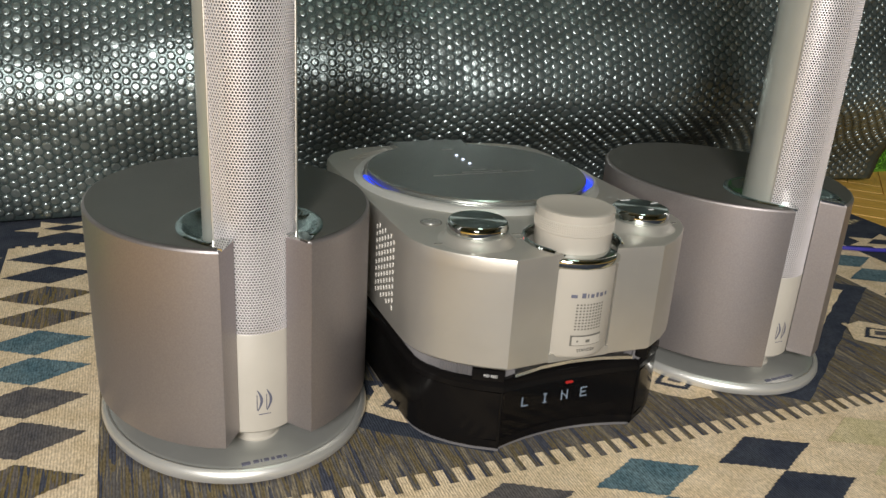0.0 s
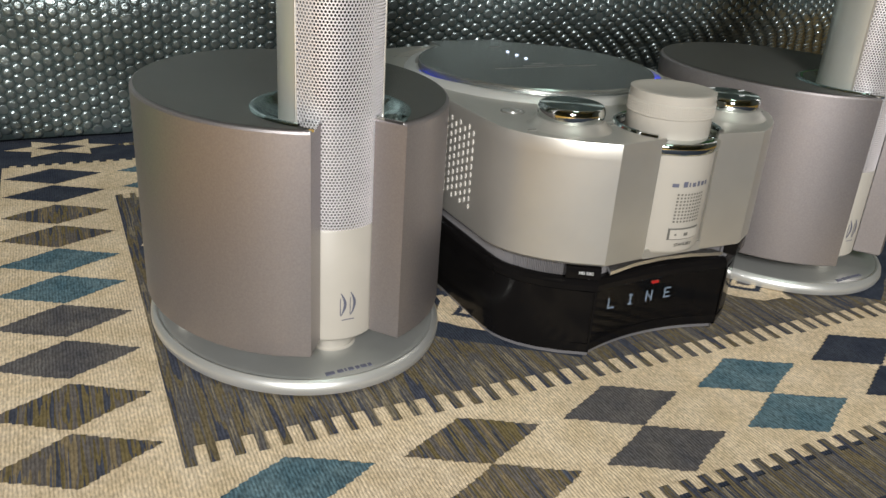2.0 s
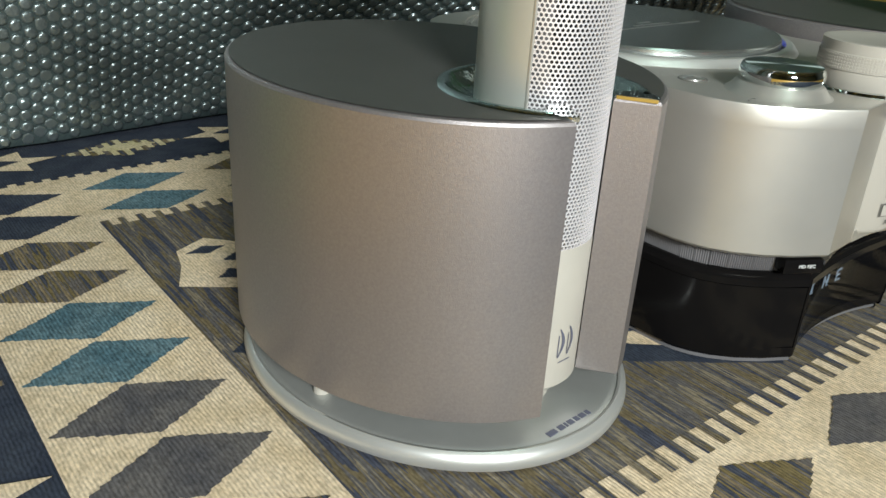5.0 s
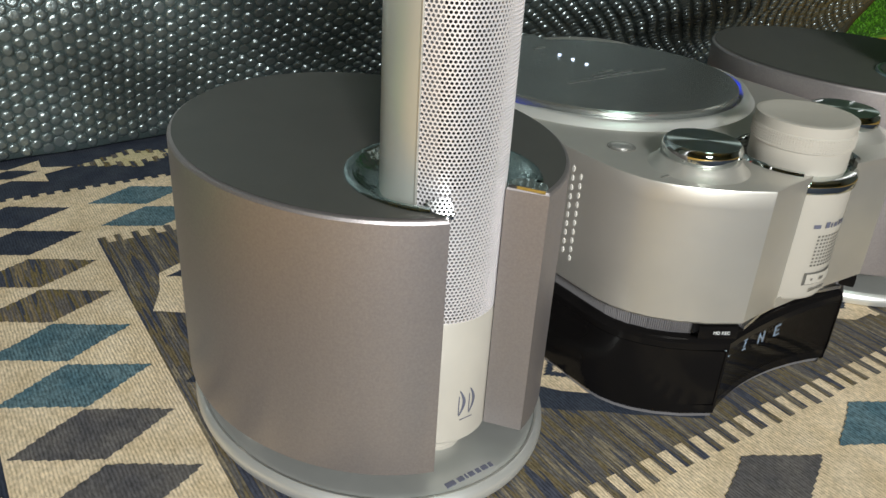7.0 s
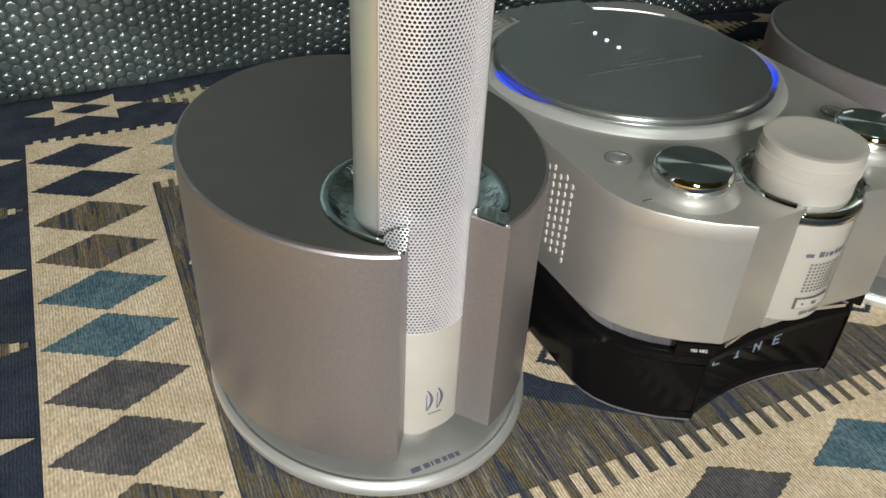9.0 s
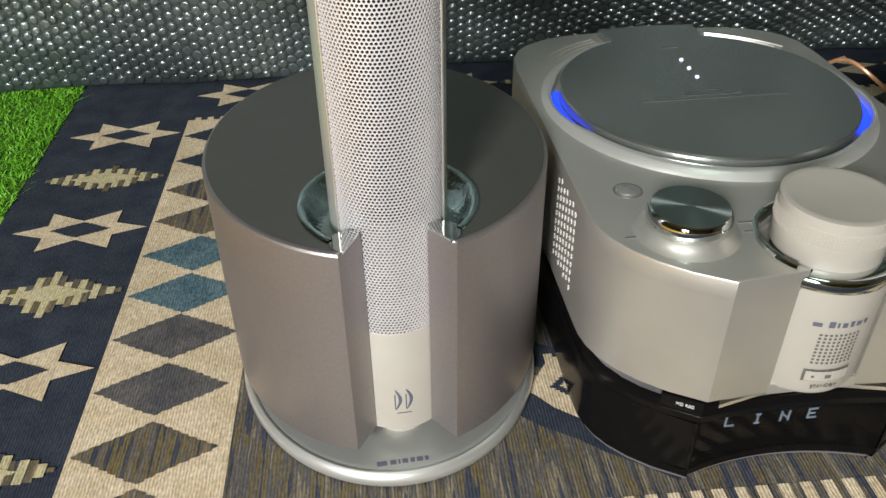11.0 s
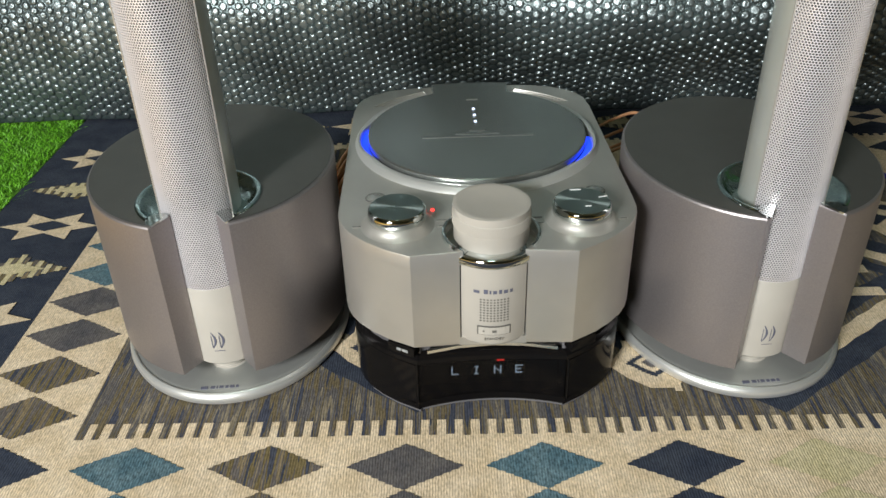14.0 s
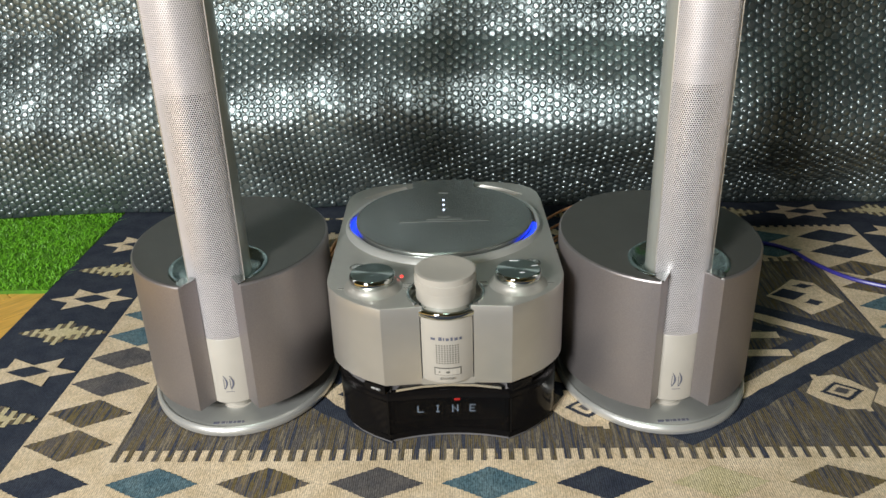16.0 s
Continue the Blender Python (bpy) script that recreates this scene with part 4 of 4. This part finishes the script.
    part("lid", lathe([(0.0702, BODY_TOP + 0.0015), (0.0700, BODY_TOP + 0.0052), (0.0692, BODY_TOP + 0.0060), (0.060, BODY_TOP + 0.0064), (0, BODY_TOP + 0.0066)], 128), LID, mu, "brushed grey disc lid", True, 40)
    for mid in (184, -22):
        arc = bmesh.new()
        rows = []
        for k in range(17):
            a = mid - 18 + 36 * k / 16
            r0, r1 = 0.0704, 0.0716 + 0.0031 * sickle(a)
            rows.append([arc.verts.new((r * math.cos(radians(a)), r * math.sin(radians(a)), BODY_TOP + z)) for r, z in ((r0, 0.0006), (r1, 0.0006))])
        for p, q in zip(rows, rows[1:]):
            arc.faces.new((p[0], p[1], q[1], q[0]))
        part("ring_lamp", arc, BLUE_LED, mu, "blue lit crescent beside the lid")
    for k in range(3):
        part("lid_dot", lathe([(0.0011, BODY_TOP + 0.0064), (0.0009, BODY_TOP + 0.0072), (0, BODY_TOP + 0.0073)], 10, 0, 0.0110 + 0.0108 * k), PALE_LED, mu, "pale lit dot")
    for y, w in ((-0.0035, 0.005), (-0.0085, 0.014), (-0.0125, 0.035), (0.0495, 0.004)):
        part("lid_mark", box(-w, y - 0.0007, BODY_TOP + 0.006, w, y + 0.0007, BODY_TOP + 0.0068), LID_MARK, mu, smooth=False)
    part("hinge", prism([(-0.028, 0.0880), (-0.026, 0.066), (0.026, 0.066), (0.028, 0.0880), (0, 0.0900)], [(0, BODY_TOP - 0.004), (0, BODY_TOP + 0.0034), (0.001, BODY_TOP + 0.0040)]), LID, mu, "lid hinge block", False)
    for s in (-1, 1):
        for k in range(4):
            r = 0.0785 + 0.0032 * k
            part("vent_rib", lathe([(r, BODY_TOP), (r + 0.0003, BODY_TOP + 0.0007), (r + 0.0009, BODY_TOP + 0.0007), (r + 0.0012, BODY_TOP)], 14, 0, 0, 90 + s * 22, 90 + s * (44 + 2 * k)), SILVER, mu)
        # round vent holes in the side, as pale dots: the light in them is painted
        for c in range(7):
            for r in range(10):
                y = -0.0765 + 0.0046 * c
                z = 0.0635 + 0.0042 * r + 0.0021 * (c % 2)
                dot = part("vent_hole", oval, VENT, mu) if (s, c, r) == (-1, 0, 0) else None
                if dot is None:
                    dot = new("vent_hole", vent_mesh)
                    dot.parent = mu
                else:
                    vent_mesh = dot.data
                dot.matrix_basis = pose(s * 0.0828, y, z, 0, 90 * s, 0)
    return mu


LINING = material("matt_black_lining", (0.003, 0.003, 0.003), 0.9, 0.0, 0.1, 60, spec=0.05)
SMOKED = material("smoked_window", (0.006, 0.0055, 0.0055), 0.06, 0.0, 0.1, 60, spec=0.1)
SMOKED.node_tree.nodes["Principled BSDF"].inputs["Alpha"].default_value = 0.6
WAIST = material("ribbed_grey_plastic", (0.15, 0.145, 0.15), 0.45, 0.1, 0.15, 30, 0.3, 500)
BUTTON = material("bright_button", (0.62, 0.61, 0.58), 0.25, 0.8, 0.03, 50)
WHITE_PRINT = material("white_print", (0.7, 0.7, 0.7), 0.5, 0.0, 0.05, 90)
KNOB = material("turned_chrome", (0.36, 0.42, 0.405), 0.34, 1.0, 0.06, 20)
turned = KNOB.node_tree.nodes.new("ShaderNodeTangent")
turned.direction_type, turned.axis = "RADIAL", "Z"
KNOB.node_tree.links.new(turned.outputs["Tangent"], KNOB.node_tree.nodes["Principled BSDF"].inputs["Tangent"])
KNOB.node_tree.nodes["Principled BSDF"].inputs["Anisotropic"].default_value = 0.95
LID_MARK = material("lid_engraving", (0.29, 0.30, 0.29), 0.4, 0.8, 0.05, 60)
# Pale tone paints the light caught in the vent holes.
VENT = material("lit_vent_dot", (0.58, 0.56, 0.52), 0.5, 0.0, 0.05, 90)
unit = main_unit()
unit.matrix_basis = pose(0.1842, 0.4752, 0, 0, 0, 5.2)


# ---- cables ----
def cable(name, label, pts, r, mat):
    ob = part(name, wire(pts, r), mat)
    return tagged(ob, label, "cable")


wire_rnd = random.Random(9)
for k in range(6):
    z, j = 0.054 + 0.005 * k, wire_rnd.uniform(-0.003, 0.003)
    cable("speaker_wire", "amber and copper speaker wire between stereo and speaker", [(0.112, 0.556 + j, z - 0.01), (0.100, 0.545 + j, z), (0.093, 0.525 + j, z + 0.003), (0.088, 0.505 + j, z + 0.001), (0.082, 0.490 + j, z - 0.006)], 0.0016, COPPER if k % 3 else CLEAR_WIRE)
for k in range(4):
    z, j = (0.050, 0.056, 0.066, 0.078)[k], wire_rnd.uniform(-0.003, 0.003)
    cable("speaker_wire", "amber and copper speaker wire between stereo and speaker", [(0.252, 0.558 + j, z - 0.012), (0.268, 0.560 + j, z), (0.286, 0.566 + j, z + 0.008), (0.305, 0.572 + j, z + 0.010), (0.322, 0.560 + j, z), (0.330, 0.520 + j, z - 0.01)], 0.0012, COPPER if k % 3 else CLEAR_WIRE)
cable("blue_cable", "thin blue cable lying across the rug", [(0.36, 0.62, 0.002), (0.43, 0.675, 0.002), (0.49, 0.684, 0.002), (0.522, 0.668, 0.002), (0.538, 0.635, 0.002), (0.556, 0.608, 0.002), (0.583, 0.588, 0.002), (0.64, 0.565, 0.002), (0.74, 0.55, 0.001), (0.85, 0.53, -0.003), (1.0, 0.5, -0.0035)], 0.002, BLUE_WIRE)

# ---- parquet pieces, herringbone ----
def parquet():
    wid = 0.04
    plank = box(0.0004, 0.0004, FLOOR_Z - 0.006, 4 * wid - 0.0004, wid - 0.0004, FLOOR_Z, 0.0006)
    first = part("plank", plank, WOOD, floor, smooth=False)
    mesh = first.data
    count = 0
    turn = pose(0, 0, 0, 0, 0, 45 + RUG_TURN)
    verts, faces = [], []
    for a in range(-110, 110):
        for b in range(-110, 110):
            k = (a - b) % 8
            if k not in (0, 7):
                continue
            m = turn @ (pose(a * wid, b * wid, 0) if k == 0 else pose((a + 1) * wid, b * wid, 0, 0, 0, 90))
            x, y = m.translation.x, m.translation.y
            if not (-2.4 < x < 2.6 and -2.4 < y < 2.0):
                continue
            if not (-0.62 < x < -0.10 and 0.18 < y < 0.68 or 0.70 < x < 1.25 and 0.40 < y < 1.05):
                # boards that stay out of near view, joined
                g, i = 0.0005, len(verts)
                for z, e in ((FLOOR_Z - 0.004, 0.0), (FLOOR_Z - 0.0004, 0.0), (FLOOR_Z - 0.0001, 0.0006)):
                    for px, py in ((g + e, g + e), (4 * wid - g - e, g + e), (4 * wid - g - e, wid - g - e), (g + e, wid - g - e)):
                        verts.append(tuple(m @ Vector((px, py, z))))
                for r in (0, 4):
                    faces += [(i + r + c, i + r + (c + 1) % 4, i + r + 4 + (c + 1) % 4, i + r + 4 + c) for c in range(4)]
                faces.append((i + 8, i + 9, i + 10, i + 11))
                continue
            o = first if count == 0 else new("plank", mesh)
            o.parent = floor
            o.matrix_basis = m
            count += 1
    mesh_object("far_parquet", verts, faces, WOOD, floor)["kind"] = "stuff"


parquet()
